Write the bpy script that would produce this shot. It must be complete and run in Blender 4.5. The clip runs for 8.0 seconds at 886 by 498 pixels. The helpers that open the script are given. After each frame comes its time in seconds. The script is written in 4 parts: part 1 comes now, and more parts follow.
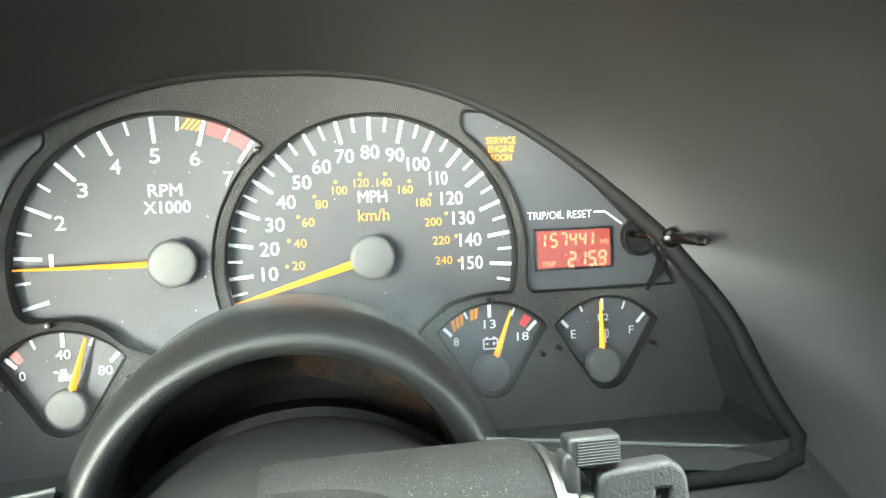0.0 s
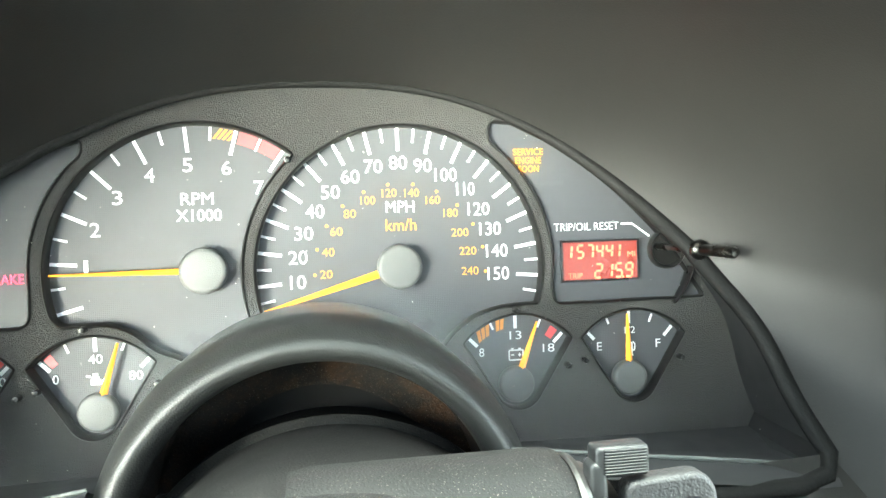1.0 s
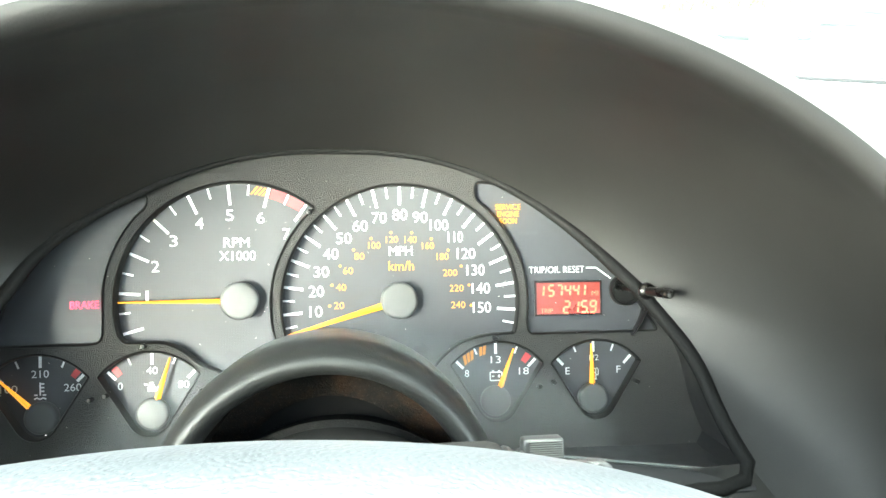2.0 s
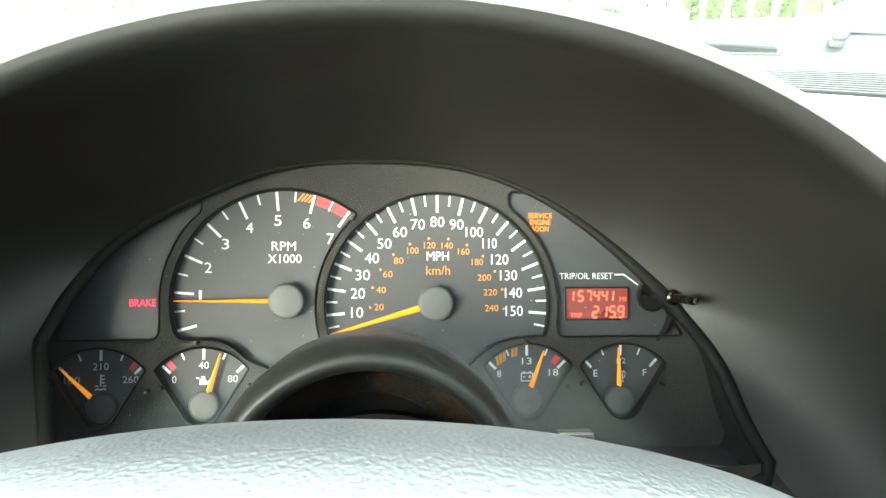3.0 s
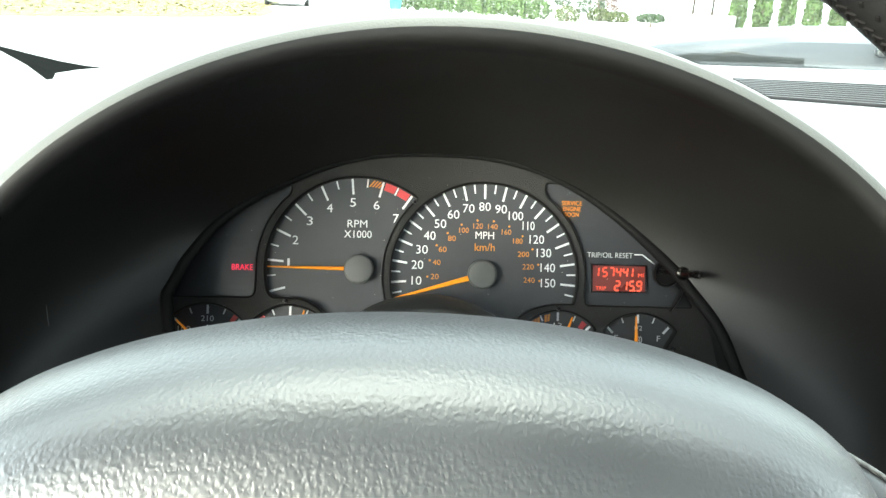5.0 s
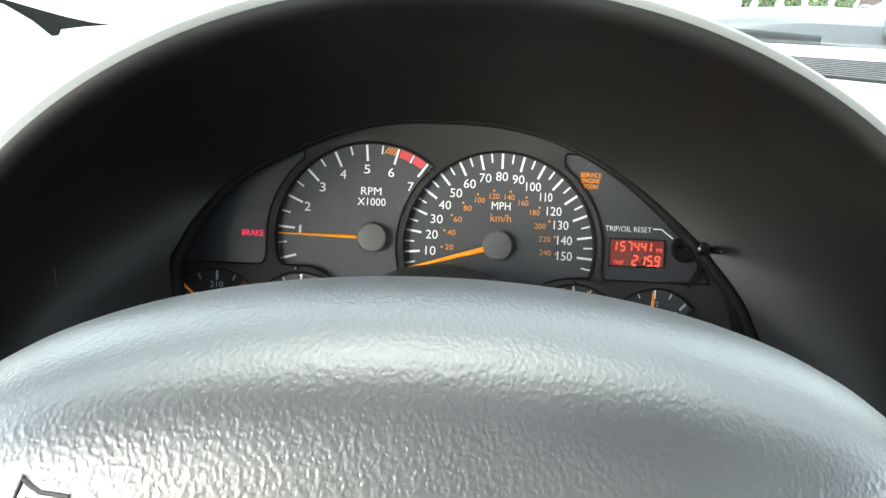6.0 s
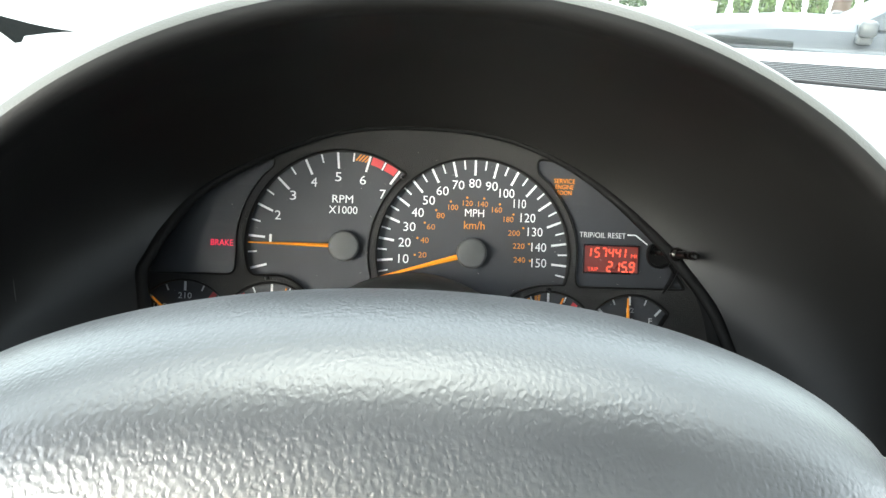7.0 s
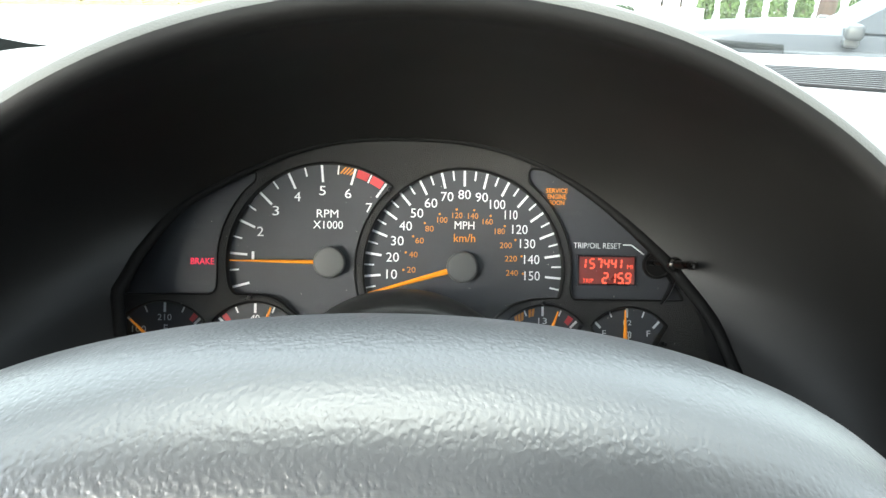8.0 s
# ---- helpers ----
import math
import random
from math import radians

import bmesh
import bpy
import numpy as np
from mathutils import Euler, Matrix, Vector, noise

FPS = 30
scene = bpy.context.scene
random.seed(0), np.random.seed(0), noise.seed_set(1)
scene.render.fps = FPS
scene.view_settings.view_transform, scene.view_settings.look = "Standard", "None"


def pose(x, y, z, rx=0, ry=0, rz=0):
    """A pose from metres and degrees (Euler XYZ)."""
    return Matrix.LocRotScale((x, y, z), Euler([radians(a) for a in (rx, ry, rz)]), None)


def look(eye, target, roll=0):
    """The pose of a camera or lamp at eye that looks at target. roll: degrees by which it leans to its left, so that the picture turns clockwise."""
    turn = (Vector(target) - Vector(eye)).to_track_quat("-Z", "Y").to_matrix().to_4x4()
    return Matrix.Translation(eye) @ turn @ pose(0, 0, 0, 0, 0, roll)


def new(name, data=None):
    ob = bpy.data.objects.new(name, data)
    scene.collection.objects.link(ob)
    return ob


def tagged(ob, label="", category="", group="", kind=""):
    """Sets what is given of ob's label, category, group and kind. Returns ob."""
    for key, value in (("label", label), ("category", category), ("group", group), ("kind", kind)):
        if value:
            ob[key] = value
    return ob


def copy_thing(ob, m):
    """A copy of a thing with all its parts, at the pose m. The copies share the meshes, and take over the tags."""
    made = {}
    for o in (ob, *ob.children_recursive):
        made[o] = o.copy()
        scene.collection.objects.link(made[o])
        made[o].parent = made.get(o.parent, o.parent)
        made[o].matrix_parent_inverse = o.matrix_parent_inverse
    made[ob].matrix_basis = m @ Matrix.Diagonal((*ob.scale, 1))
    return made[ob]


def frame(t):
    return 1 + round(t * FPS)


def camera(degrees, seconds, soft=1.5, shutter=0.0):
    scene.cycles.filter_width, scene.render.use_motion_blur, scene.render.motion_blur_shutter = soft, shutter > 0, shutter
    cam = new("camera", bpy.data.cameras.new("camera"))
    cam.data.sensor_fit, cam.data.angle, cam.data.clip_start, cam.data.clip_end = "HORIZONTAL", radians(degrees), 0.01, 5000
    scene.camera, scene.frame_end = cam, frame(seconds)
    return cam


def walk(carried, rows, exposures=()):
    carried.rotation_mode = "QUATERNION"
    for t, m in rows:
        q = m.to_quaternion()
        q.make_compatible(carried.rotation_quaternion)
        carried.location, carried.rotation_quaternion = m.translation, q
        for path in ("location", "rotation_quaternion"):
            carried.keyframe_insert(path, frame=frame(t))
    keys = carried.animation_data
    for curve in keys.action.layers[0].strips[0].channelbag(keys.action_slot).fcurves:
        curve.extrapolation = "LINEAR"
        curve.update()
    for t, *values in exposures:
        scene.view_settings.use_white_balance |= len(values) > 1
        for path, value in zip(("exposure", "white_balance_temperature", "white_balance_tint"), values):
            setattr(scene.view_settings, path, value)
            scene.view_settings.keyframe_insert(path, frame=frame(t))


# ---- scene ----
# the camera and its way: seconds, metres, degrees
cam = camera(62.57, 8.0, soft=1.5)
ROWS = [
    (0, -0.0260, -0.2381, 0.8900, 66.21, -1.81, -11.32),
    (0.5, -0.0264, -0.2391, 0.8890, 66.61, -1.77, -10.18),
    (1, -0.0274, -0.2397, 0.8889, 67.33, -1.59, -9.41),
    (1.5, -0.0224, -0.2579, 0.8990, 67.86, -1.06, -8.32),
    (1.7, -0.0178, -0.2742, 0.9081, 68.71, -1.27, -7.35),
    (2.8, -0.0211, -0.3046, 0.9171, 70.49, -1.40, -5.30),
    (3, -0.0253, -0.3069, 0.9186, 70.16, -1.55, -4.51),
    (3.5, -0.0296, -0.3144, 0.9183, 70.39, -1.69, -3.36),
    (4, -0.0328, -0.3279, 0.9230, 70.44, -1.77, -2.84),
    (4.5, -0.0349, -0.3759, 0.9321, 70.65, -1.66, -1.58),
    (5.8, -0.0399, -0.3651, 0.9209, 68.77, -2.65, -1.17),
    (6, -0.0445, -0.3654, 0.9224, 68.40, -3.16, -1.04),
    (6.5, -0.0377, -0.3619, 0.9218, 68.99, -2.39, -2.01),
    (7, -0.0401, -0.3607, 0.9219, 68.95, -3.18, -2.62),
    (7.5, -0.0398, -0.3622, 0.9221, 69.62, -3.31, -2.88),
    (8, -0.0372, -0.3474, 0.9191, 69.78, -2.28, -3.50),
]
EXPOSE = [(0.0, 6.62, 6320, -7), (0.5, 6.8, 6320, -7), (1.0, 6.83, 6320, -7), (1.5, 6.86, 6320, -7), (1.7, 6.95, 6320, -7), (3.0, 5.76, 6600, -7), (3.5, 5.27, 6640, -7), (4.0, 5.1, 6640, -7), (4.5, 4.9, 6540, -6), (5.8, 4.6, 6290, 1), (7.0, 4.7, 6290, 2), (8.0, 4.75, 6290, 2)]
walk(cam, [(t, pose(x, y, z, rx, ry, rz)) for t, x, y, z, rx, ry, rz in ROWS], EXPOSE)

# ---- light ----
SUN_EL, SUN_AZ = radians(10), radians(-140)
world = bpy.data.worlds.new("sky")
scene.world = world
world.use_nodes = True
wn, wl = world.node_tree.nodes, world.node_tree.links
sky = wn.new("ShaderNodeTexSky")
sky.sky_type, sky.sun_disc = "NISHITA", False
sky.sun_elevation, sky.sun_rotation = SUN_EL, SUN_AZ
sky.air_density, sky.dust_density, sky.ozone_density = 1.0, 3.0, 1.0
soften = wn.new("ShaderNodeHueSaturation")
soften.inputs["Saturation"].default_value = 0.35
# hazy, evenly bright sky: the same air lit a second time from overhead
haze_sky = wn.new("ShaderNodeTexSky")
haze_sky.sky_type, haze_sky.sun_disc = "NISHITA", False
haze_sky.sun_elevation, haze_sky.sun_rotation = radians(88), SUN_AZ
haze_sky.air_density, haze_sky.dust_density, haze_sky.ozone_density = 1.0, 3.0, 1.0
blend = wn.new("ShaderNodeMix")
blend.data_type = "RGBA"
blend.inputs[0].default_value = 0.66
wl.new(sky.outputs[0], blend.inputs[6])
wl.new(haze_sky.outputs[0], blend.inputs[7])
wl.new(blend.outputs[2], soften.inputs["Color"])
wl.new(soften.outputs[0], wn["Background"].inputs[0])
wn["Background"].inputs[1].default_value = 0.15
sun = new("sun", bpy.data.lights.new("sun", "SUN"))
sun.data.energy, sun.data.angle, sun.data.color = 0.085, radians(36), (1.0, 0.985, 0.97)
away = Vector((math.sin(SUN_AZ) * math.cos(SUN_EL), math.cos(SUN_AZ) * math.cos(SUN_EL), math.sin(SUN_EL)))
sun.matrix_world = look(away * 20, (0, 0, 0))


# ---- materials ----
def material(name, colour, rough=0.5, metal=0.0, vary=0.15, scale=60.0, bump=0.0, bump_scale=900.0, spec=0.5, emit=None, glow=0.0, dust=0.0, stretch=(1, 1, 1), cells=False, stain=None):
    """A surface with variation at two scales: broad stains and fine grain, with bump in metres."""
    m = bpy.data.materials.new(name)
    m.use_nodes = True
    n, l = m.node_tree.nodes, m.node_tree.links
    b = n["Principled BSDF"]
    b.inputs["Roughness"].default_value, b.inputs["Metallic"].default_value = rough, metal
    b.inputs["Specular IOR Level"].default_value = spec
    co = n.new("ShaderNodeTexCoord")
    mp = n.new("ShaderNodeMapping")
    mp.inputs["Scale"].default_value = stretch
    l.new(co.outputs["Object"], mp.inputs[0])
    big = n.new("ShaderNodeTexNoise")
    big.inputs["Scale"].default_value, big.inputs["Detail"].default_value = scale, 6
    l.new(mp.outputs[0], big.inputs["Vector"])
    ramp = n.new("ShaderNodeMapRange")
    ramp.inputs["From Min"].default_value, ramp.inputs["From Max"].default_value = 0.3, 0.7
    ramp.inputs["To Min"].default_value, ramp.inputs["To Max"].default_value = 1 - vary, 1 + vary
    l.new(big.outputs[0], ramp.inputs[0])
    mul = n.new("ShaderNodeVectorMath")
    mul.operation = "SCALE"
    mul.inputs[0].default_value = colour
    l.new(ramp.outputs[0], mul.inputs["Scale"])
    out = mul.outputs[0]
    if stain:
        patch = n.new("ShaderNodeTexNoise")
        patch.inputs["Scale"].default_value, patch.inputs["Detail"].default_value, patch.inputs["Roughness"].default_value = 30, 12, 0.85
        l.new(co.outputs["Object"], patch.inputs["Vector"])
        cover = n.new("ShaderNodeMapRange")
        cover.inputs["From Min"].default_value, cover.inputs["From Max"].default_value = 0.47, 0.62
        l.new(patch.outputs[0], cover.inputs[0])
        soiled = n.new("ShaderNodeMix")
        soiled.data_type = "RGBA"
        soiled.inputs[7].default_value = (*stain, 1)
        l.new(cover.outputs[0], soiled.inputs[0])
        l.new(out, soiled.inputs[6])
        out = soiled.outputs[2]
    if dust:
        fine = n.new("ShaderNodeTexNoise")
        fine.inputs["Scale"].default_value, fine.inputs["Detail"].default_value = 2300, 2
        l.new(co.outputs["Object"], fine.inputs["Vector"])
        pick = n.new("ShaderNodeMapRange")
        pick.inputs["From Min"].default_value, pick.inputs["From Max"].default_value = 0.645, 0.73
        pick.inputs["To Max"].default_value = dust
        l.new(fine.outputs[0], pick.inputs[0])
        mix = n.new("ShaderNodeMix")
        mix.data_type = "RGBA"
        mix.inputs[7].default_value = (0.42, 0.38, 0.32, 1)
        l.new(pick.outputs[0], mix.inputs[0])
        l.new(out, mix.inputs[6])
        out = mix.outputs[2]
    l.new(out, b.inputs["Base Color"])
    rr = n.new("ShaderNodeMapRange")
    rr.inputs["To Min"].default_value, rr.inputs["To Max"].default_value = max(0.02, rough - 0.12), min(1, rough + 0.12)
    l.new(big.outputs[0], rr.inputs[0])
    l.new(rr.outputs[0], b.inputs["Roughness"])
    if bump:
        if cells:
            grain = n.new("ShaderNodeTexVoronoi")
            grain.feature = "SMOOTH_F1"
            grain.inputs["Scale"].default_value = bump_scale
            wob = n.new("ShaderNodeTexNoise")
            wob.inputs["Scale"].default_value = bump_scale * 0.6
            l.new(mp.outputs[0], wob.inputs["Vector"])
            off = n.new("ShaderNodeVectorMath")
            off.operation = "MULTIPLY_ADD"
            off.inputs[1].default_value = (1.2 / bump_scale,) * 3
            l.new(wob.outputs["Color"], off.inputs[0])
            l.new(mp.outputs[0], off.inputs[2])
            l.new(off.outputs[0], grain.inputs["Vector"])
        else:
            grain = n.new("ShaderNodeTexNoise")
            grain.inputs["Scale"].default_value, grain.inputs["Detail"].default_value = bump_scale, 3
            l.new(mp.outputs[0], grain.inputs["Vector"])
        bp = n.new("ShaderNodeBump")
        bp.inputs["Distance"].default_value = bump
        l.new(grain.outputs[0], bp.inputs["Height"])
        l.new(bp.outputs[0], b.inputs["Normal"])
    if emit:
        b.inputs["Emission Color"].default_value = (*emit, 1)
        b.inputs["Emission Strength"].default_value = glow
    return m


def glass(name, tint=(1, 1, 1), rough=0.02, ior=1.45, haze=0.0, flat=None):
    m = bpy.data.materials.new(name)
    m.use_nodes = True
    n, l = m.node_tree.nodes, m.node_tree.links
    n.remove(n["Principled BSDF"])
    clear, gloss, fres, mix = n.new("ShaderNodeBsdfTransparent"), n.new("ShaderNodeBsdfGlossy"), n.new("ShaderNodeFresnel"), n.new("ShaderNodeMixShader")
    clear.inputs[0].default_value, gloss.inputs["Roughness"].default_value, fres.inputs[0].default_value = (*tint, 1), rough, ior
    if flat is None:
        l.new(fres.outputs[0], mix.inputs[0])
    else:
        mix.inputs[0].default_value = flat
    l.new(clear.outputs[0], mix.inputs[1])
    l.new(gloss.outputs[0], mix.inputs[2])
    last = mix
    if haze:
        veil, both = n.new("ShaderNodeBsdfDiffuse"), n.new("ShaderNodeMixShader")
        veil.inputs[0].default_value = (0.6, 0.6, 0.6, 1)
        both.inputs[0].default_value = haze
        l.new(mix.outputs[0], both.inputs[1])
        l.new(veil.outputs[0], both.inputs[2])
        last = both
    l.new(last.outputs[0], n["Material Output"].inputs[0])
    return m


def dial_material():
    """Dark dial film with a fine woven print."""
    m = material("dial_film", (0.048, 0.050, 0.055), 0.46, vary=0.08, scale=40, spec=0.28)
    n, l = m.node_tree.nodes, m.node_tree.links
    b = n["Principled BSDF"]
    co = n["Texture Coordinate"]
    heights = []
    for axis in ("X", "Y"):
        w = n.new("ShaderNodeTexWave")
        w.bands_direction = axis
        w.inputs["Scale"].default_value = 480
        l.new(co.outputs["Object"], w.inputs["Vector"])
        heights.append(w.outputs["Fac"])
    mx = n.new("ShaderNodeMath")
    mx.operation = "MULTIPLY"
    l.new(heights[0], mx.inputs[0])
    l.new(heights[1], mx.inputs[1])
    bp = n.new("ShaderNodeBump")
    bp.inputs["Distance"].default_value = 0.000035
    l.new(mx.outputs[0], bp.inputs["Height"])
    l.new(bp.outputs[0], b.inputs["Normal"])
    return m


DIAL = dial_material()
BEZEL = material("grained_bezel_plastic", (0.027, 0.027, 0.0265), 0.42, spec=0.8, bump=0.0012, bump_scale=2700, scale=30)
RIMBLACK = material("gloss_black_edge", (0.004, 0.004, 0.0045), 0.30, spec=0.35, bump=0.0001)
PANEL = material("smoked_panel_film", (0.034, 0.036, 0.041), 0.5, vary=0.08, scale=40, spec=0.32)
RECESS = material("satin_recess_plastic", (0.005, 0.005, 0.005), 0.36, spec=0.4)
WHITE = material("white_print", (0.70, 0.72, 0.73), 0.5, vary=0.03)
ORANGE = material("orange_print", (0.60, 0.22, 0.022), 0.5, vary=0.03)
RED = material("red_print", (0.5, 0.045, 0.05), 0.5, vary=0.05)
GHOST = material("unlit_symbol_print", (0.037, 0.039, 0.044), 0.5, vary=0.08, spec=0.32)
# needle orange has a faint glow added to keep it bright
NEEDLE = material("glowing_orange_needle", (0.90, 0.32, 0.02), 0.35, vary=0.05, emit=(1.0, 0.34, 0.04), glow=0.010)
HUB = material("grey_hub_plastic", (0.065, 0.068, 0.068), 0.5, bump=0.0001, bump_scale=2500)
AMBER_LIT = material("lit_amber_legend", (0.5, 0.17, 0.01), 0.5, emit=(1.0, 0.33, 0.01), glow=0.042)
RED_LIT = material("lit_red_legend", (0.5, 0.02, 0.05), 0.5, emit=(1.0, 0.03, 0.10), glow=0.05)
LCD_BACK = material("display_glass", (0.05, 0.015, 0.012), 0.3, emit=(1.0, 0.055, 0.03), glow=0.0050)
LCD_LIT = material("lit_display_segment", (0.5, 0.05, 0.02), 0.4, emit=(1.0, 0.13, 0.07), glow=0.055)
# near-black hood tone, with the inside's shade kept in the colour
HOOD = material("shaded_black_hood_plastic", (0.0056, 0.0054, 0.0052), 0.48, bump=0.00004, bump_scale=1500, scale=12, spec=0.27)
DASH = material("grey_dashboard_skin", (0.16, 0.16, 0.155), 0.6, bump=0.0002, bump_scale=700, scale=8, cells=True)
COLLAR = material("satin_black_column_plastic", (0.011, 0.0114, 0.0108), 0.5, spec=0.44, bump=0.00008, bump_scale=1900, cells=True)
SHROUD = material("dusty_black_column_plastic", (0.007, 0.007, 0.0066), 0.62, spec=0.18, bump=0.00012, bump_scale=1700, dust=0.22, cells=True)
GREY_PL = material("grey_lock_plastic", (0.010, 0.0105, 0.0105), 0.42, spec=0.4, bump=0.00004, bump_scale=2500)
METAL = material("brushed_lock_metal", (0.12, 0.12, 0.115), 0.42, metal=1.0, stretch=(1, 30, 30))
BRASS = material("brass_key_edge", (0.55, 0.42, 0.15), 0.35, metal=1.0)
KEYBLACK = material("grained_key_plastic", (0.012, 0.012, 0.012), 0.5, bump=0.00018, bump_scale=1600, cells=True)
LEATHER = material("grey_grained_airbag_vinyl", (0.014, 0.0153, 0.0160), 0.39, spec=0.95, bump=0.00015, bump_scale=1050, scale=25, cells=True, stretch=(1.0, 0.78, 0.9))
SHELL = material("smooth_grey_spoke_vinyl", (0.026, 0.027, 0.027), 0.45, bump=0.00003, bump_scale=900, scale=40, cells=True)
SPECK = material("pale_dust_speck", (0.55, 0.53, 0.48), 0.9, vary=0.3)
SCUFF = material("scuffed_pale_seam", (0.12, 0.12, 0.115), 0.6, vary=0.5, scale=300, bump=0.0006, bump_scale=900)
EMBLEM = material("dark_embossed_line", (0.012, 0.011, 0.012), 0.5)
RIMLEATHER = material("black_wheel_leather", (0.007, 0.0066, 0.0066), 0.55, spec=0.35, bump=0.00012, bump_scale=900, cells=True)
THREAD = material("dark_thread", (0.006, 0.005, 0.0045), 0.8, spec=0.2)
FIN = material("black_vent_fin", (0.015, 0.015, 0.016), 0.5)
BLADE = material("dull_wiper_rubber", (0.02, 0.022, 0.022), 0.9, spec=0.1)
MATTE = material("matte_gap_black", (0.01, 0.01, 0.01), 0.95, spec=0.05)
RUBBER = material("matte_black_gasket", (0.004, 0.004, 0.004), 0.7, spec=0.12, bump=0.0002, bump_scale=900)
CHROME = material("dark_knob_metal", (0.045, 0.042, 0.040), 0.28, metal=1.0)
SEAL = material("dark_rubber_seal", (0.006, 0.0075, 0.0075), 0.85, spec=0.1, bump=0.0003)
TRIM = material("grey_cabin_trim", (0.2, 0.2, 0.195), 0.8, bump=0.0003, bump_scale=400)
CLEAR = glass("clear_cluster_lens", (0.97, 0.97, 0.97), 0.14, 1.22, haze=0.002)
SIDE = material("smooth_black_cluster_plastic", (0.013, 0.0135, 0.0145), 0.5, spec=0.25, vary=0.1)
LIP = material("ledge_highlight_grey", (0.055, 0.06, 0.058), 0.4)
SLEEVE = material("dark_sleeve_plastic", (0.006, 0.0058, 0.0054), 0.85, bump=0.0003, bump_scale=1200, spec=0.1, dust=0.25, stain=(0.034, 0.018, 0.009))
# the hood again in two paler tones, for its lit rim and top
HOOD_MID = material("half_lit_hood_rim", (0.050, 0.051, 0.046), 0.45, spec=0.4, bump=0.00010, bump_scale=1300, scale=10, cells=True)
HOOD_LIT = material("lit_hood_top_grain", (0.075, 0.077, 0.068), 0.45, bump=0.00012, bump_scale=1300, scale=10, cells=True)
WINDSHIELD = glass("windshield_glass", (0.74, 0.755, 0.735), 0.0, 1.4, flat=0.06)
HATCH = glass("tinted_hatch_glass", (0.36, 0.37, 0.37), 0.0, 1.4, flat=0.06)
TINTED = glass("tinted_roof_glass", (0.07, 0.095, 0.135), 0.0, 1.4, flat=0.06)

# ---- mesh tools ----
TILT = radians(21.5)
CLUSTER = Matrix(((1, 0, 0, 0), (0, math.sin(TILT), -math.cos(TILT), 0), (0, math.cos(TILT), math.sin(TILT), 0.78), (0, 0, 0, 1)))


def thing(name, m=None):
    ob = new(name)
    ob.empty_display_size = 0.02
    ob.matrix_world = m or Matrix()
    return ob


def part(name, data, mat, parent=None, label=""):
    """Links a bmesh or a mesh as one object under a thing or a part."""
    if isinstance(data, bmesh.types.BMesh):
        me = bpy.data.meshes.new(name)
        data.to_mesh(me)
        data.free()
    else:
        me = data
    me.materials.clear()
    me.materials.append(mat)
    ob = new(name, me)
    ob.parent = parent
    if label:
        ob["label"] = label
    return ob


def smooth(bm, angle=40):
    bm.normal_update()
    for f in bm.faces:
        f.smooth = True
    for e in bm.edges:
        if len(e.link_faces) == 2 and e.calc_face_angle(0) > radians(angle):
            e.smooth = False
    return bm


def grid(rows, close_u=False, close_v=False, bm=None):
    """A surface through rows of points."""
    bm = bm or bmesh.new()
    vs = [[bm.verts.new(p) for p in row] for row in rows]
    nr, nc = len(rows), len(rows[0])
    for i in range(nr if close_v else nr - 1):
        for j in range(nc if close_u else nc - 1):
            a, b, c, d = vs[i][j], vs[i][(j + 1) % nc], vs[(i + 1) % nr][(j + 1) % nc], vs[(i + 1) % nr][j]
            bm.faces.new((a, b, c, d))
    return bm


def lathe(profile, centre, n=64, a0=0, a1=360, bm=None):
    """Turns (radius, w) round an axis along w through centre (u, v)."""
    full = a1 - a0 >= 360
    k = n if full else n + 1
    rows = [[(centre[0] + r * math.cos(radians(a0 + (a1 - a0) * j / n)), centre[1] + r * math.sin(radians(a0 + (a1 - a0) * j / n)), w) for j in range(k)] for r, w in profile]
    return grid(rows, close_u=full, bm=bm)


def box(size, centre, bevel=0.0, seg=2, turn=None, bm=None):
    bm2 = bmesh.new()
    bmesh.ops.create_cube(bm2, size=1)
    bmesh.ops.scale(bm2, vec=size, verts=bm2.verts)
    if bevel:
        bmesh.ops.bevel(bm2, geom=bm2.edges[:], offset=bevel, segments=seg, affect="EDGES", profile=0.5)
    m = Matrix.Translation(centre) @ (turn or Matrix())
    bmesh.ops.transform(bm2, matrix=m, verts=bm2.verts)
    if bm is None:
        return bm2
    me = bpy.data.meshes.new("tmp")
    bm2.to_mesh(me)
    bm2.free()
    bm.from_mesh(me)
    bpy.data.meshes.remove(me)
    return bm


def sweep(path, radius, n=10, closed=False, bm=None, flat=1.0):
    """A tube along 3D points; radius is a number or one for each point."""
    pts = [Vector(p) for p in path]
    rows = []
    for i, p in enumerate(pts):
        q0 = pts[i - 1] if i or closed else p
        q1 = pts[(i + 1) % len(pts)] if i + 1 < len(pts) or closed else p
        t = (q1 - q0).normalized()
        side = t.cross(Vector((0, 0, 1)))
        side = side.normalized() if side.length > 1e-6 else Vector((1, 0, 0))
        up = side.cross(t).normalized()
        r = radius[i] if isinstance(radius, (list, tuple)) else radius
        rows.append([p + side * r * math.cos(2 * math.pi * j / n) + up * flat * r * math.sin(2 * math.pi * j / n) for j in range(n)])
    bm = grid(rows, close_u=True, close_v=closed, bm=bm)
    return bm


def evaluated(ob):
    me = bpy.data.meshes.new_from_object(ob.evaluated_get(bpy.context.evaluated_depsgraph_get()))
    data = ob.data
    bpy.data.objects.remove(ob)
    bpy.data.curves.remove(data)
    return me


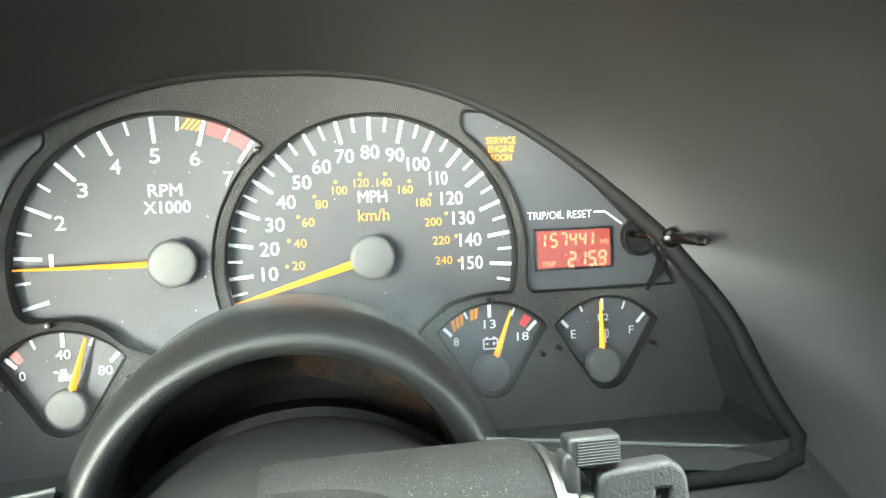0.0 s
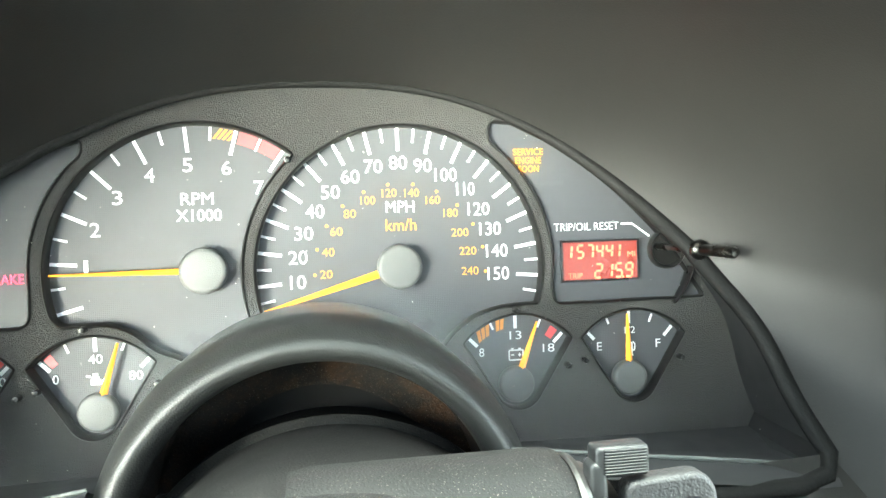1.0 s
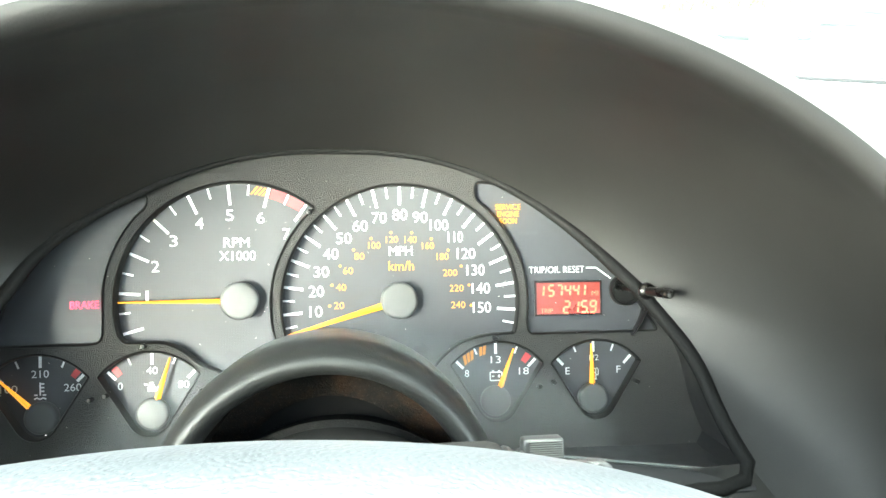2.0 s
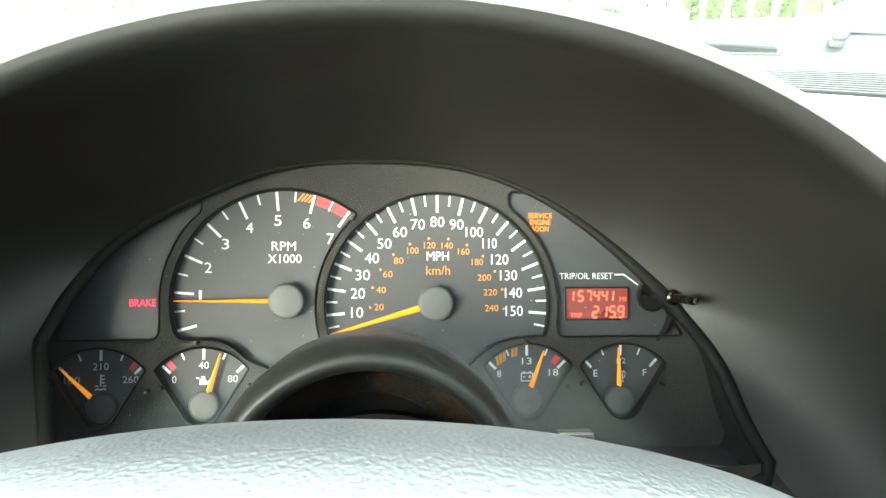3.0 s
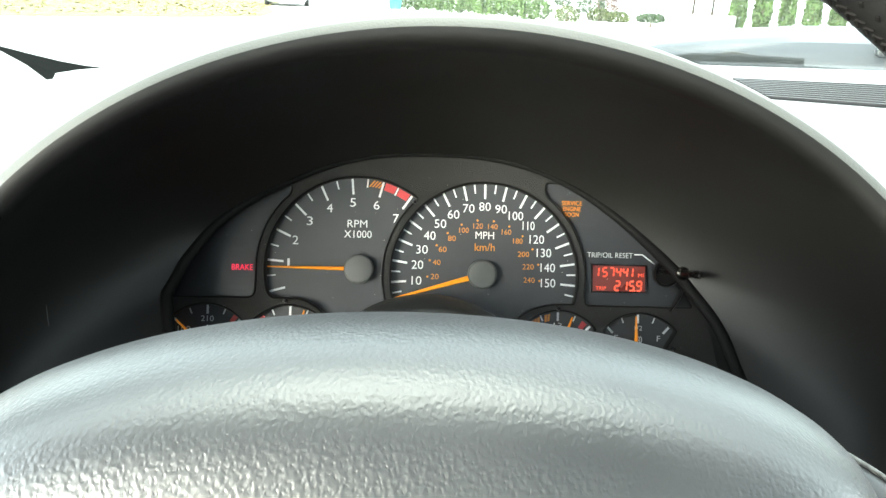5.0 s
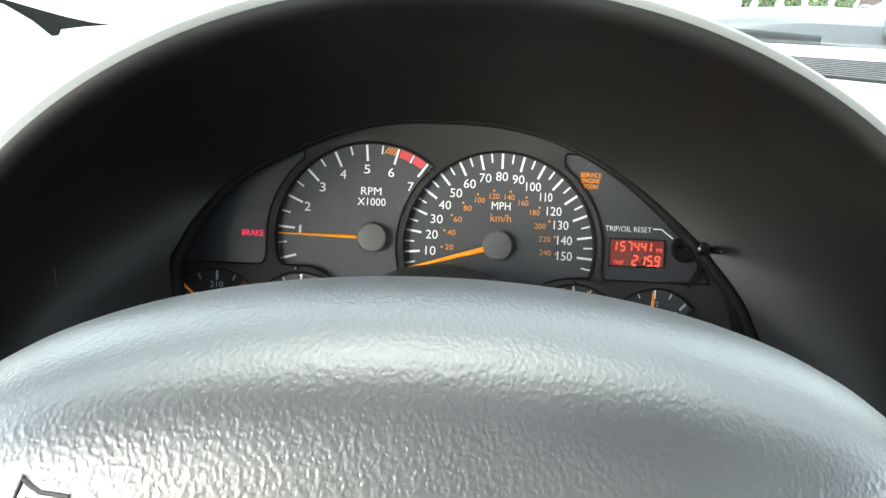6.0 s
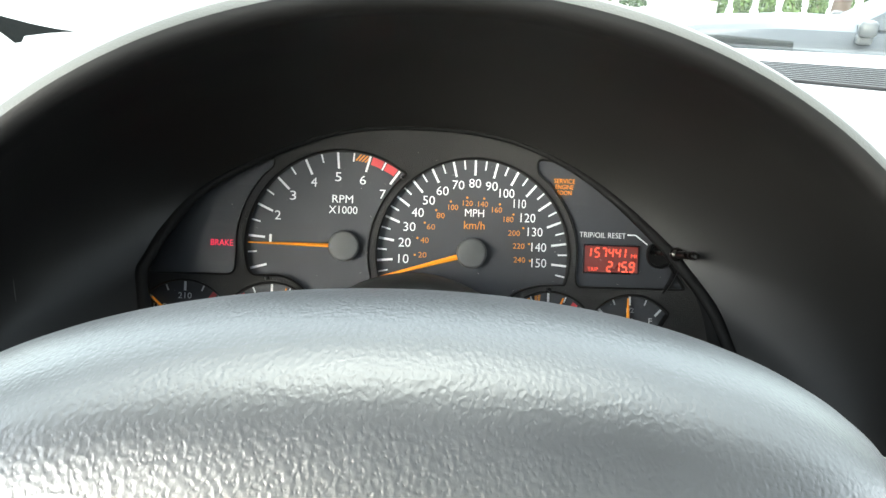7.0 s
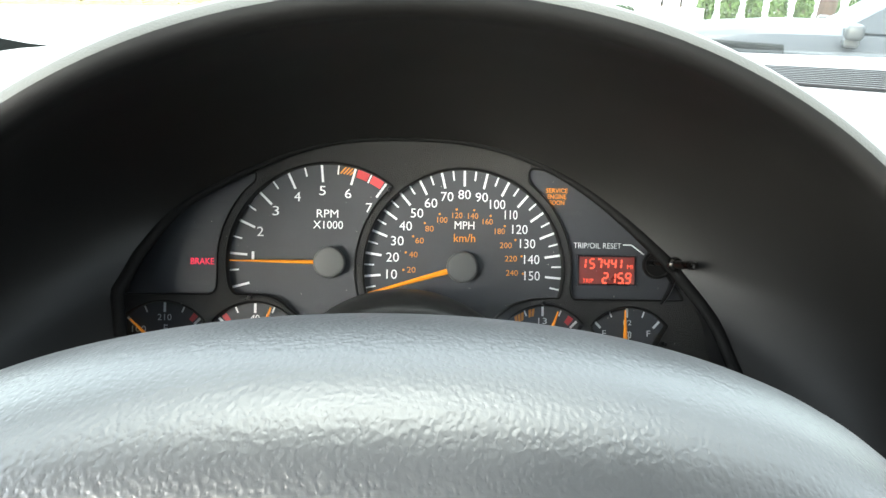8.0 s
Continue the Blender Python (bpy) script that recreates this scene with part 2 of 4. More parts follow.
def text(body, size, centre, width, w=0.0005, bold=-0.004):
    """Flat lettering in the built-in font, centred on (u, v); size is the height of a capital, width that of the whole word."""
    cu = bpy.data.curves.new("text", "FONT")
    cu.body, cu.size, cu.align_x = body, size / 0.70, "CENTER"
    cu.extrude = 0.00005
    cu.offset = size * bold
    cu.resolution_u = 3
    ob = new("text", cu)
    bpy.context.view_layer.update()
    me = evaluated(ob)
    xs, ys = [v.co.x for v in me.vertices], [v.co.y for v in me.vertices]
    mid = Matrix.Translation((-(min(xs) + max(xs)) / 2, -(min(ys) + max(ys)) / 2, 0))
    me.transform(Matrix.Translation((centre[0], centre[1], w)) @ Matrix.Diagonal((width / (max(xs) - min(xs)), size / (max(ys) - min(ys)), 1, 1)) @ mid)
    return me


def fillet(points, r, n=6):
    """Rounds the corners of a closed outline; r is one radius or one for each corner."""
    out = []
    k = len(points)
    for i in range(k):
        p, a, b = Vector(points[i]), Vector(points[i - 1]), Vector(points[(i + 1) % k])
        ri = r[i] if isinstance(r, (list, tuple)) else r
        da, db = (a - p), (b - p)
        d = min(ri, da.length * 0.48, db.length * 0.48)
        if d < 1e-6:
            out.append(p)
            continue
        s, e = p + da.normalized() * d, p + db.normalized() * d
        for j in range(n + 1):
            t = j / n
            out.append(s * (1 - t) ** 2 + p * 2 * t * (1 - t) + e * t * t)
    return [(q.x, q.y) for q in out]


def arc(centre, r, a0, a1, n=24):
    return [(centre[0] + r * math.cos(radians(a0 + (a1 - a0) * i / n)), centre[1] + r * math.sin(radians(a0 + (a1 - a0) * i / n))) for i in range(n + 1)]


def plate(loops, depth, bevel, w):
    """A plate with holes: the first loop is the outline, the rest are openings."""
    cu = bpy.data.curves.new("plate", "CURVE")
    cu.dimensions, cu.fill_mode = "2D", "BOTH"
    cu.extrude, cu.bevel_depth, cu.bevel_resolution = depth / 2 - bevel, bevel, 2
    for loop in loops:
        sp = cu.splines.new("POLY")
        sp.points.add(len(loop) - 1)
        for q, (x, y) in zip(sp.points, loop):
            q.co = (x, y, 0, 1)
        sp.use_cyclic_u = True
    ob = new("plate", cu)
    bpy.context.view_layer.update()
    me = evaluated(ob)
    me.transform(Matrix.Translation((0, 0, w)))
    return me


def quad_strip(a, b, width, w=0.0005, bm=None):
    """A printed stroke from a to b."""
    bm = bm or bmesh.new()
    a, b = Vector(a), Vector(b)
    d = (b - a).normalized()
    s = Vector((-d.y, d.x)) * width / 2
    vs = [bm.verts.new((p.x, p.y, w)) for p in (a - s, b - s, b + s, a + s)]
    bm.faces.new(vs)
    return bm


def polar(c, r, a):
    return (c[0] + r * math.cos(radians(a)), c[1] + r * math.sin(radians(a)))

# ---- instrument cluster ----
cluster = tagged(thing("instrument_cluster", CLUSTER), "black instrument cluster with lit warning lights and orange needles", "instrument cluster")
MID = -0.028
SPEEDO, TACHO = (0.0, 0.0), (-0.0685, 0.0025)
GAUGES = {"temp": (-0.1490, -0.0438), "oil": (-0.1047, -0.0438), "battery": (0.0413, -0.0440), "fuel": (0.0857, -0.0444)}


def lens_w(v):
    """How far the clear lens stands before the dials at height v."""
    s = 0.064 - v
    return 0.008 + 0.25 * s + 1.2 * s * s


TOP = 0.0654


def half_width(v):
    """Half the width of the cluster's opening at height v."""
    s = max(0.0, (TOP - v) / (TOP - 0.0043))
    swell = 0.0056 * math.exp(-((v + 0.022) / 0.020) ** 2)
    return swell + (0.1250 * s ** 0.40 if s < 1 else 0.1250 + 0.453 * (0.0043 - v))


def left_width(v):
    """The same on the outer side, which draws in again below the dials."""
    if v > -0.0134:
        return half_width(v) - 0.0056 * math.exp(-((v + 0.022) / 0.020) ** 2) + 0.0065 * math.exp(-((v - 0.028) / 0.018) ** 2)
    return 0.1325 - 0.30 * (-0.0134 - v)


def flare(v):
    """How much wider the well is at the dials than at the lens."""
    return 0.0105 * min(1.0, max(0.0, (0.062 - v) / 0.025))


def outline(n=60, low=-0.0605, wide=False):
    """A closed loop down the opening's right half from the top, then up its left half."""
    right, left = [], []
    for i in range(n + 1):
        v = TOP - (TOP - low) * (i / n) ** 2.2
        if wide:
            right.append((half_width(v) * 1.008 + 0.6 * flare(v), v))
            left.append((max(half_width(v), left_width(v)) * 1.008 + flare(v), v))
        else:
            right.append((half_width(v), v))
            left.append((left_width(v), v))
    k, m = right[-1][0], left[-1][0]
    right += [(k - 0.003, low - 0.0055), (k - 0.013, low - 0.0080)]
    left += [(m - 0.003, low - 0.0055), (m - 0.013, low - 0.0080)]
    return [(MID + x, v) for x, v in right] + [(MID - x, v) for x, v in reversed(left[1:])]


OPENING = outline()
WELL = outline(wide=True)
# openings in the bezel
tach_hole = fillet(arc(TACHO, 0.0508, 50, 196, 40) + [(-0.1145, -0.0148), (-0.099, -0.0148), (-0.092, -0.0178), (-0.0845, -0.0248), (-0.076, -0.0278), (-0.066, -0.038), (-0.045, -0.045)] + arc(SPEEDO, 0.0546, 222, 138, 30), 0.004)
speedo_hole = fillet(arc(SPEEDO, 0.0518, -17, 216, 60) + [(-0.036, -0.045), (0.004, -0.045), (0.010, -0.034), (0.0175, -0.0245), (0.026, -0.0182), (0.036, -0.0155), (0.046, -0.0150)], 0.003)
def side(sgn, v0, v1, n=10):
    """Points along the opening's side, just inside it."""
    out = []
    for k in range(n + 1):
        v = v0 + (v1 - v0) * k / n
        h = half_width(v) + 0.56 * flare(v) if sgn > 0 else left_width(v) + 0.8 * flare(v)
        out.append((MID + sgn * (h - 0.0010), v))
    return out


left_side = side(-1, -0.0148, 0.0455)
left_hole = fillet(arc(TACHO, 0.0539, 138, 184, 20) + [(-0.1225, -0.0148)] + left_side + [(-0.1042, 0.0480), (-0.1046, 0.0418)], [0.004] + [0.001] * 20 + [0.006] + [0.0015] * 11 + [0.004, 0.005])
right_side = side(1, 0.0520, -0.0155)
right_hole = fillet(arc(SPEEDO, 0.0545, -9, 47, 20) + [(0.0316, 0.0445), (0.0318, 0.0528)] + right_side + [(0.0550, -0.0155)], [0.004] + [0.001] * 19 + [0.003, 0.005, 0.006] + [0.001] * 10 + [0.004, 0.006])


def fan(c):
    top = arc(c, 0.0268, 38, 142, 20)
    low = arc(c, 0.0092, 217, 323, 8)
    return fillet(top + low, [0.006] + [0.001] * 19 + [0.006] + [0.004] * 9)


def recess(loop, lip=0.0011):
    """The wall round a recessed dial: a thin upright band with a rounded upper lip."""
    k = len(loop)
    area = sum(loop[i - 1][0] * loop[i][1] - loop[i][0] * loop[i - 1][1] for i in range(k))
    inner = []
    for i in range(k):
        a, b = Vector(loop[i - 1]), Vector(loop[(i + 1) % k])
        d = (b - a).normalized() if (b - a).length > 1e-7 else Vector((1, 0))
        inner.append(Vector((-d.y, d.x)) * (1 if area > 0 else -1))
    return smooth(grid([[(x + n.x * o, y + n.y * o, w) for (x, y), n in zip(loop, inner)] for o, w in ((0.0002, 0.0058), (0.0001, 0.0066), (lip * 0.5, 0.0070), (lip, 0.0064), (lip, -0.0008))], close_u=True), 60)


fans = [fan(c) for c in GAUGES.values()]
edge = [(x, v if v < 0.05 else v + 0.001) for x, v in WELL]
part("bezel", plate([edge, tach_hole, speedo_hole, left_hole, right_hole] + fans, 0.0056, 0.0009, 0.0034), BEZEL, cluster, "black grained plastic bezel")
# walls far darker than the bezel: the recess shade is in their colour
for hole in [tach_hole, speedo_hole, left_hole, right_hole] + fans:
    part("opening_edge", recess(hole), RECESS, cluster, "recessed dial edge coloured dark for its shade")
back = bmesh.new()
back.faces.new([back.verts.new((x, y, -0.0012)) for x, y in edge])
part("back_plate", back, RIMBLACK, cluster)
for at in ((-0.1065, -0.0153), (-0.0385, 0.0395), (-0.1685, -0.0345), (-0.1275, -0.0365), (-0.1215, -0.0350), (-0.0838, -0.0345), (0.0405, -0.0165), (0.0595, -0.0375), (0.0660, -0.036), (0.1035, -0.037)):
    part("peg", smooth(lathe([(0.0, 0.0095), (0.0009, 0.0093), (0.0012, 0.0080), (0.0012, 0.004)], at, 12)), RIMBLACK, cluster)


def face(name, loop, label, shift=0.0, w=0.0016, mat=None):
    """A dial face behind its opening; the warning panels lie almost flush."""
    bm = bmesh.new()
    f = bm.faces.new([bm.verts.new((x, y, 0.0)) for x, y in loop])
    f.normal_update()
    if f.normal.z < 0:
        f.normal_flip()
    bmesh.ops.triangulate(bm, faces=bm.faces[:])
    ob = part(name, bm, mat or DIAL, cluster, label)
    ob.location = (shift, 0, w)
    return ob



def needle(parent, c, angle, length, tail, wide, w=0.0042):
    """A tapered, roof-shaped pointer."""
    d, s = Vector(polar((0, 0), 1, angle)), Vector(polar((0, 0), 1, angle + 90))
    bm = bmesh.new()
    o = Vector(c)
    base, tip = o + d * tail, o + d * length
    def V(p, z):
        return bm.verts.new((p.x, p.y, z))
    b1, b2, b3 = V(base - s * wide / 2, w - 0.0008), V(base + s * wide / 2, w - 0.0008), V(base, w + 0.0007)
    t1, t2, t3 = V(tip - s * wide * 0.16, w - 0.0008), V(tip + s * wide * 0.16, w - 0.0008), V(tip, w - 0.0002)
    for q in ((b1, t1, t3, b3), (b3, t3, t2, b2), (t1, t2, t3), (b1, b3, b2), (b1, b2, t2, t1)):
        bm.faces.new(q)
    return part("needle", bm, NEEDLE, parent, "orange tapered needle")


def hub(parent, c, r, w=0.0056):
    part("hub_cap", smooth(lathe([(r * 0.96, 0.0008), (r, 0.0022), (r, w - 0.0010), (r * 0.93, w - 0.0002), (r * 0.8, w), (0.0, w)], c, 40), 50), HUB, parent, "round grey hub cap")


def ticks(parent, c, r, angles, length, wide, name="tick_marks", mat=None):
    bm = bmesh.new()
    for a in angles:
        quad_strip(polar(c, r - length, a), polar(c, r, a), wide, 0.0004, bm)
    part(name, bm, mat or WHITE, parent)


# speedometer
speedo = face("speedometer", speedo_hole, "dark round speedometer dial with white numerals")
K = 1.3534
def mph(v):
    return 90 - K * (v - 80)
ticks(speedo, SPEEDO, 0.0507, [mph(v) for v in range(10, 151, 10)], 0.0082, 0.00115)
ticks(speedo, SPEEDO, 0.0507, [mph(v) for v in range(5, 156, 10)], 0.0050, 0.0008, "minor_tick_marks")
for v in range(10, 151, 10):
    a = mph(v)
    r = 0.0368 + 0.0015 * math.sin(radians(a)) ** 4 if v <= 110 else 0.0357
    part("numeral", text(str(v), 0.0047, polar(SPEEDO, r, a), 0.0054 if v == 10 else 0.0064 if v < 100 else 0.0066 if v == 110 else 0.0080), WHITE, speedo)
for v in range(20, 241, 20):
    a = mph(v / 1.6093)
    bm = bmesh.new()
    bmesh.ops.create_circle(bm, cap_ends=True, segments=10, radius=0.00060, matrix=Matrix.Translation((*polar(SPEEDO, 0.0308, a), 0.0005)))
    part("dot", bm, ORANGE, speedo)
    r = 0.0268 + 0.0010 * math.sin(radians(a)) ** 4 if v < 200 else 0.0251
    part("numeral", text(str(v), 0.0029, polar(SPEEDO, r, a), 0.0043 if v < 100 else 0.0052 if v < 200 else 0.0062, bold=-0.006), ORANGE, speedo)
part("legend", text("MPH", 0.0040, (0.0002, 0.0225), 0.0102, bold=0.0), WHITE, speedo)
part("legend", text("km/h", 0.0042, (0.0003, 0.0160), 0.0110, bold=0.0), ORANGE, speedo)
needle(speedo, (-0.001, 0.001), 196.2, 0.0492, 0.0070, 0.0028)
hub(speedo, (-0.001, 0.001), 0.0080)

# tachometer
tacho = face("tachometer", tach_hole, "dark round tachometer dial with white numerals")
def rpm(v):
    return 95.1 - 20.05 * (v - 5)
ticks(tacho, TACHO, 0.0494, [rpm(v) for v in range(0, 8)], 0.0086, 0.00115)
ticks(tacho, TACHO, 0.0494, [rpm(v + 0.5) for v in range(0, 7)], 0.0046, 0.0008, "minor_tick_marks")
for v in range(1, 8):
    x, y = polar(TACHO, 0.0372 if v < 7 else 0.0354, rpm(v) - 0.5)
    part("numeral", text(str(v), 0.0047, (x - 0.0008, y - 0.0008), 0.0013 if v == 1 else 0.0032), WHITE, tacho)
part("legend", text("RPM", 0.0040, (-0.0696, 0.0272), 0.0108, bold=0.0), WHITE, tacho)
part("legend", text("X1000", 0.0040, (-0.0692, 0.0215), 0.0150, bold=0.0), WHITE, tacho)


def band(parent, c, r0, r1, a0, a1, mat, hatch=False, name="band", fill=0.58):
    bm = bmesh.new()
    if not hatch:
        grid([[(*polar(c, r, a0 + (a1 - a0) * i / 6), 0.0003) for i in range(7)] for r in (r0, r1)], bm=bm)
        bmesh.ops.reverse_faces(bm, faces=bm.faces[:])
    else:
        k = hatch
        for i in range(k):
            f0, f1 = (i - 0.3) / k, (i - 0.3 + fill) / k
            lean = -0.34 * (a1 - a0)
            p = [(r0, a0 + (a1 - a0) * f0), (r0, a0 + (a1 - a0) * f1), (r1, a0 + (a1 - a0) * f1 - lean), (r1, a0 + (a1 - a0) * f0 - lean)]
            bm.faces.new([bm.verts.new((*polar(c, r, a), 0.0003)) for r, a in p])
        bm.normal_update()
    for f in bm.faces:
        f.normal_update()
        if f.normal.z < 0:
            f.normal_flip()
    part(name, bm, mat, parent)


band(tacho, TACHO, 0.0455, 0.0492, rpm(5.58), rpm(5.98), ORANGE, 4, "warning_stripes")
band(tacho, TACHO, 0.0452, 0.0494, rpm(6.08), rpm(6.45), RED, name="red_band")
band(tacho, TACHO, 0.0452, 0.0494, rpm(6.55), rpm(6.93), RED, name="red_band")
needle(tacho, (-0.068, 0.0025), 179.6, 0.0492, 0.0070, 0.0020)
hub(tacho, (-0.068, 0.0025), 0.0080)


# small gauges
def gauge(key, label, marks, pointer, spread=45):
    c = GAUGES[key]
    g = face({"temp": "temperature_gauge", "oil": "oil_pressure_gauge", "battery": "voltmeter", "fuel": "fuel_gauge"}[key], fan(c), label)
    ticks(g, c, 0.0252, (90 + spread, 90, 90 - spread), 0.0048, 0.00125)
    ticks(g, c, 0.0252, (90 + spread / 2, 90 - spread / 2), 0.0032, 0.0008, "minor_tick_marks")
    for body, x, y in marks:
        part("numeral", text(body, 0.0031, (c[0] + x * 0.98, c[1] + y - 0.0008), {1: 0.0019, 2: 0.0045, 3: 0.0068}[len(body)]), WHITE, g)
    hc = (c[0] + 0.013 * (-0.029 - c[0]), c[1] + 0.0004)
    needle(g, hc, pointer, 0.0240, 0.0060, 0.0026)
    hub(g, hc, 0.0066, 0.0050)
    return g, c


temp, ct = gauge("temp", "dark fan-shaped coolant temperature gauge", (("100", -0.0125, 0.0128), ("210", 0.0, 0.0187), ("260", 0.0130, 0.0128)), 136)
oil, co_ = gauge("oil", "dark fan-shaped oil pressure gauge", (("0", -0.0130, 0.0125), ("40", 0.0, 0.0187), ("80", 0.0130, 0.0125)), 73)
batt, cb = gauge("battery", "dark fan-shaped voltmeter gauge", (("8", -0.0132, 0.0130), ("13", 0.0, 0.0187), ("18", 0.0128, 0.0133)), 69.5)
fuel, cf = gauge("fuel", "dark fan-shaped fuel gauge", (("E", -0.0122, 0.0130), ("F", 0.0118, 0.0130)), 90.8, 43)
band(temp, ct, 0.0206, 0.0248, 55, 48.5, RED, name="red_band")
band(oil, co_, 0.0206, 0.0248, 125, 131.5, RED, name="red_band")
band(batt, cb, 0.0206, 0.0248, 57, 49.5, RED, name="red_band")
band(batt, cb, 0.0208, 0.0246, 130, 116, ORANGE, 3, "warning_stripes", 0.8)
band(batt, cb, 0.0208, 0.0246, 109, 100.5, ORANGE, 2, "warning_stripes", 0.8)
part("numeral", text("1/2", 0.0026, (cf[0] + 0.0003, cf[1] + 0.0178), 0.0042), WHITE, fuel)


def strokes(parent, c, lines, wide, name):
    bm = bmesh.new()
    for i, (x0, y0, x1, y1) in enumerate(lines):
        quad_strip((c[0] + x0 * 0.00082, c[1] + y0 * 0.00095), (c[0] + x1 * 0.00082, c[1] + y1 * 0.00095), wide, 0.0005 + 0.00002 * i, bm)
    part(name, bm, WHITE, parent)


strokes(temp, ct, [(0, 9.6, 0, 15.2), (0, 14.6, 2, 14.6), (0, 13, 2, 13), (0, 11.4, 2, 11.4), (-2.9, 9.8, -1.2, 9.8), (1.2, 9.8, 2.9, 9.8), (-2.9, 8, -1.6, 8.6), (-1.6, 8.6, 0, 8), (0, 8, 1.6, 8.6), (1.6, 8.6, 2.9, 8)], 0.0006, "thermometer_symbol")
strokes(oil, co_, [(-2.2, 10, 2.2, 10), (-2.2, 10.6, 2.0, 10.6), (-2.2, 11.3, 1.8, 11.3), (-1.8, 12.2, 1.2, 12.2), (-2.2, 12.6, -3.9, 13.0), (2.0, 10.3, 4.2, 12.6), (4.2, 12.6, 5.0, 12.0), (-0.3, 12.2, -0.3, 13.4), (-1.3, 13.4, 0.8, 13.4)], 0.0007, "oil_can_symbol")
strokes(batt, cb, [(-3.2, 9.2, 3.2, 9.2), (-3.2, 13, 3.2, 13), (-3.2, 9.2, -3.2, 13), (3.2, 9.2, 3.2, 13), (-2.3, 13.6, -1.0, 13.6), (1.0, 13.6, 2.3, 13.6), (-2.3, 11.2, -0.9, 11.2), (0.9, 11.2, 2.3, 11.2), (1.6, 10.5, 1.6, 11.9)], 0.0005, "battery_symbol")
strokes(fuel, cf, [(-2.0, 8.6, 1.8, 8.6), (-1.5, 8.6, -1.5, 13.6), (1.2, 8.6, 1.2, 13.6), (-1.5, 13.6, 1.2, 13.6), (-1.5, 11.6, 1.2, 11.6), (1.2, 10.6, 2.4, 10.6), (2.4, 10.6, 2.6, 13), (2.6, 13, 1.6, 14)], 0.0005, "fuel_pump_symbol")

# warning panels
left = face("warning_panel", left_hole, "dark smoked warning light panel with lit brake legend", 0.0012, 0.0042, PANEL)
part("brake_legend", text("BRAKE", 0.0031, (-0.1317, 0.0022), 0.0113, bold=0.0), RED_LIT, left, "lit red legend")
right = face("message_panel", right_hole, "dark smoked panel with lit engine legend and red trip display", -0.0012, 0.0042, PANEL)
for i, (word, width) in enumerate((("SERVICE", 0.0112), ("ENGINE", 0.0096), ("SOON", 0.0076))):
    part("engine_legend", text(word, 0.0023, (0.0487, 0.0411 - 0.0031 * i), width, bold=-0.012), AMBER_LIT, right, "lit amber legend")
part("legend", text("TRIP/OIL RESET", 0.0028, (0.0702, 0.0131), 0.0250, bold=-0.018), WHITE, right)
lead = quad_strip((0.0836, 0.0137), (0.0880, 0.0137), 0.0006)
quad_strip((0.0879, 0.0138), (0.0948, 0.0088), 0.0006, 0.00052, lead)
part("pointer_line", lead, WHITE, right)
lcd = part("trip_display", box((0.0296, 0.0146, 0.0008), (0.0751, 0.0004, 0.0006), 0.0003), LCD_BACK, right, "red backlit trip display")
part("display_frame", plate([[(0.0600, 0.0080), (0.0600, -0.0072), (0.0902, -0.0072), (0.0902, 0.0080)], [(0.0605, 0.0075), (0.0605, -0.0067), (0.0897, -0.0067), (0.0897, 0.0075)]], 0.0012, 0.0002, 0.0008), RIMBLACK, lcd)
SEG = {"0": "abcdef", "1": "bc", "2": "abged", "4": "fgbc", "5": "afgcd", "7": "abc", "9": "abcdfg"}


def digit(ch, x, y, wd, h, bm, wide=0.00082):
    """A seven-segment digit with its lower left corner at x, y."""
    g, s = 0.00025, 0.10
    p = {"a": ((g, h), (wd - g, h)), "b": ((wd, h - g), (wd, h / 2 + g)), "c": ((wd, h / 2 - g), (wd, g)), "d": ((wd - g, 0), (g, 0)), "e": ((0, g), (0, h / 2 - g)), "f": ((0, h / 2 + g), (0, h - g)), "g": ((g, h / 2), (wd - g, h / 2))}
    for k in SEG[ch]:
        (x0, y0), (x1, y1) = p[k]
        quad_strip((x + x0 + s * y0, y + y0), (x + x1 + s * y1, y + y1), wide, 0.0012, bm)


for i, ch in enumerate("157441"):
    bm = bmesh.new()
    digit(ch, 0.0622 + 0.00375 * i - (0.0008 if ch == "1" else 0), 0.0015, 0.0023, 0.0047, bm)
    part("display_digit", bm, LCD_LIT, lcd)
for i, ch in enumerate("215.9"):
    if ch == ".":
        part("display_point", quad_strip((0.0834, -0.0060), (0.0842, -0.0060), 0.0008, 0.0012), LCD_LIT, lcd)
        continue
    bm = bmesh.new()
    digit(ch, 0.0727 + 0.0040 * (i if i < 3 else i - 1), -0.0060, 0.0025, 0.0050, bm)
    part("display_digit", bm, LCD_LIT, lcd)
part("display_legend", text("MI", 0.0020, (0.0872, 0.0024), 0.0030, w=0.0012), LCD_LIT, lcd)
part("display_legend", text("TRIP", 0.0020, (0.0652, -0.0050), 0.0056, w=0.0012), LCD_LIT, lcd)

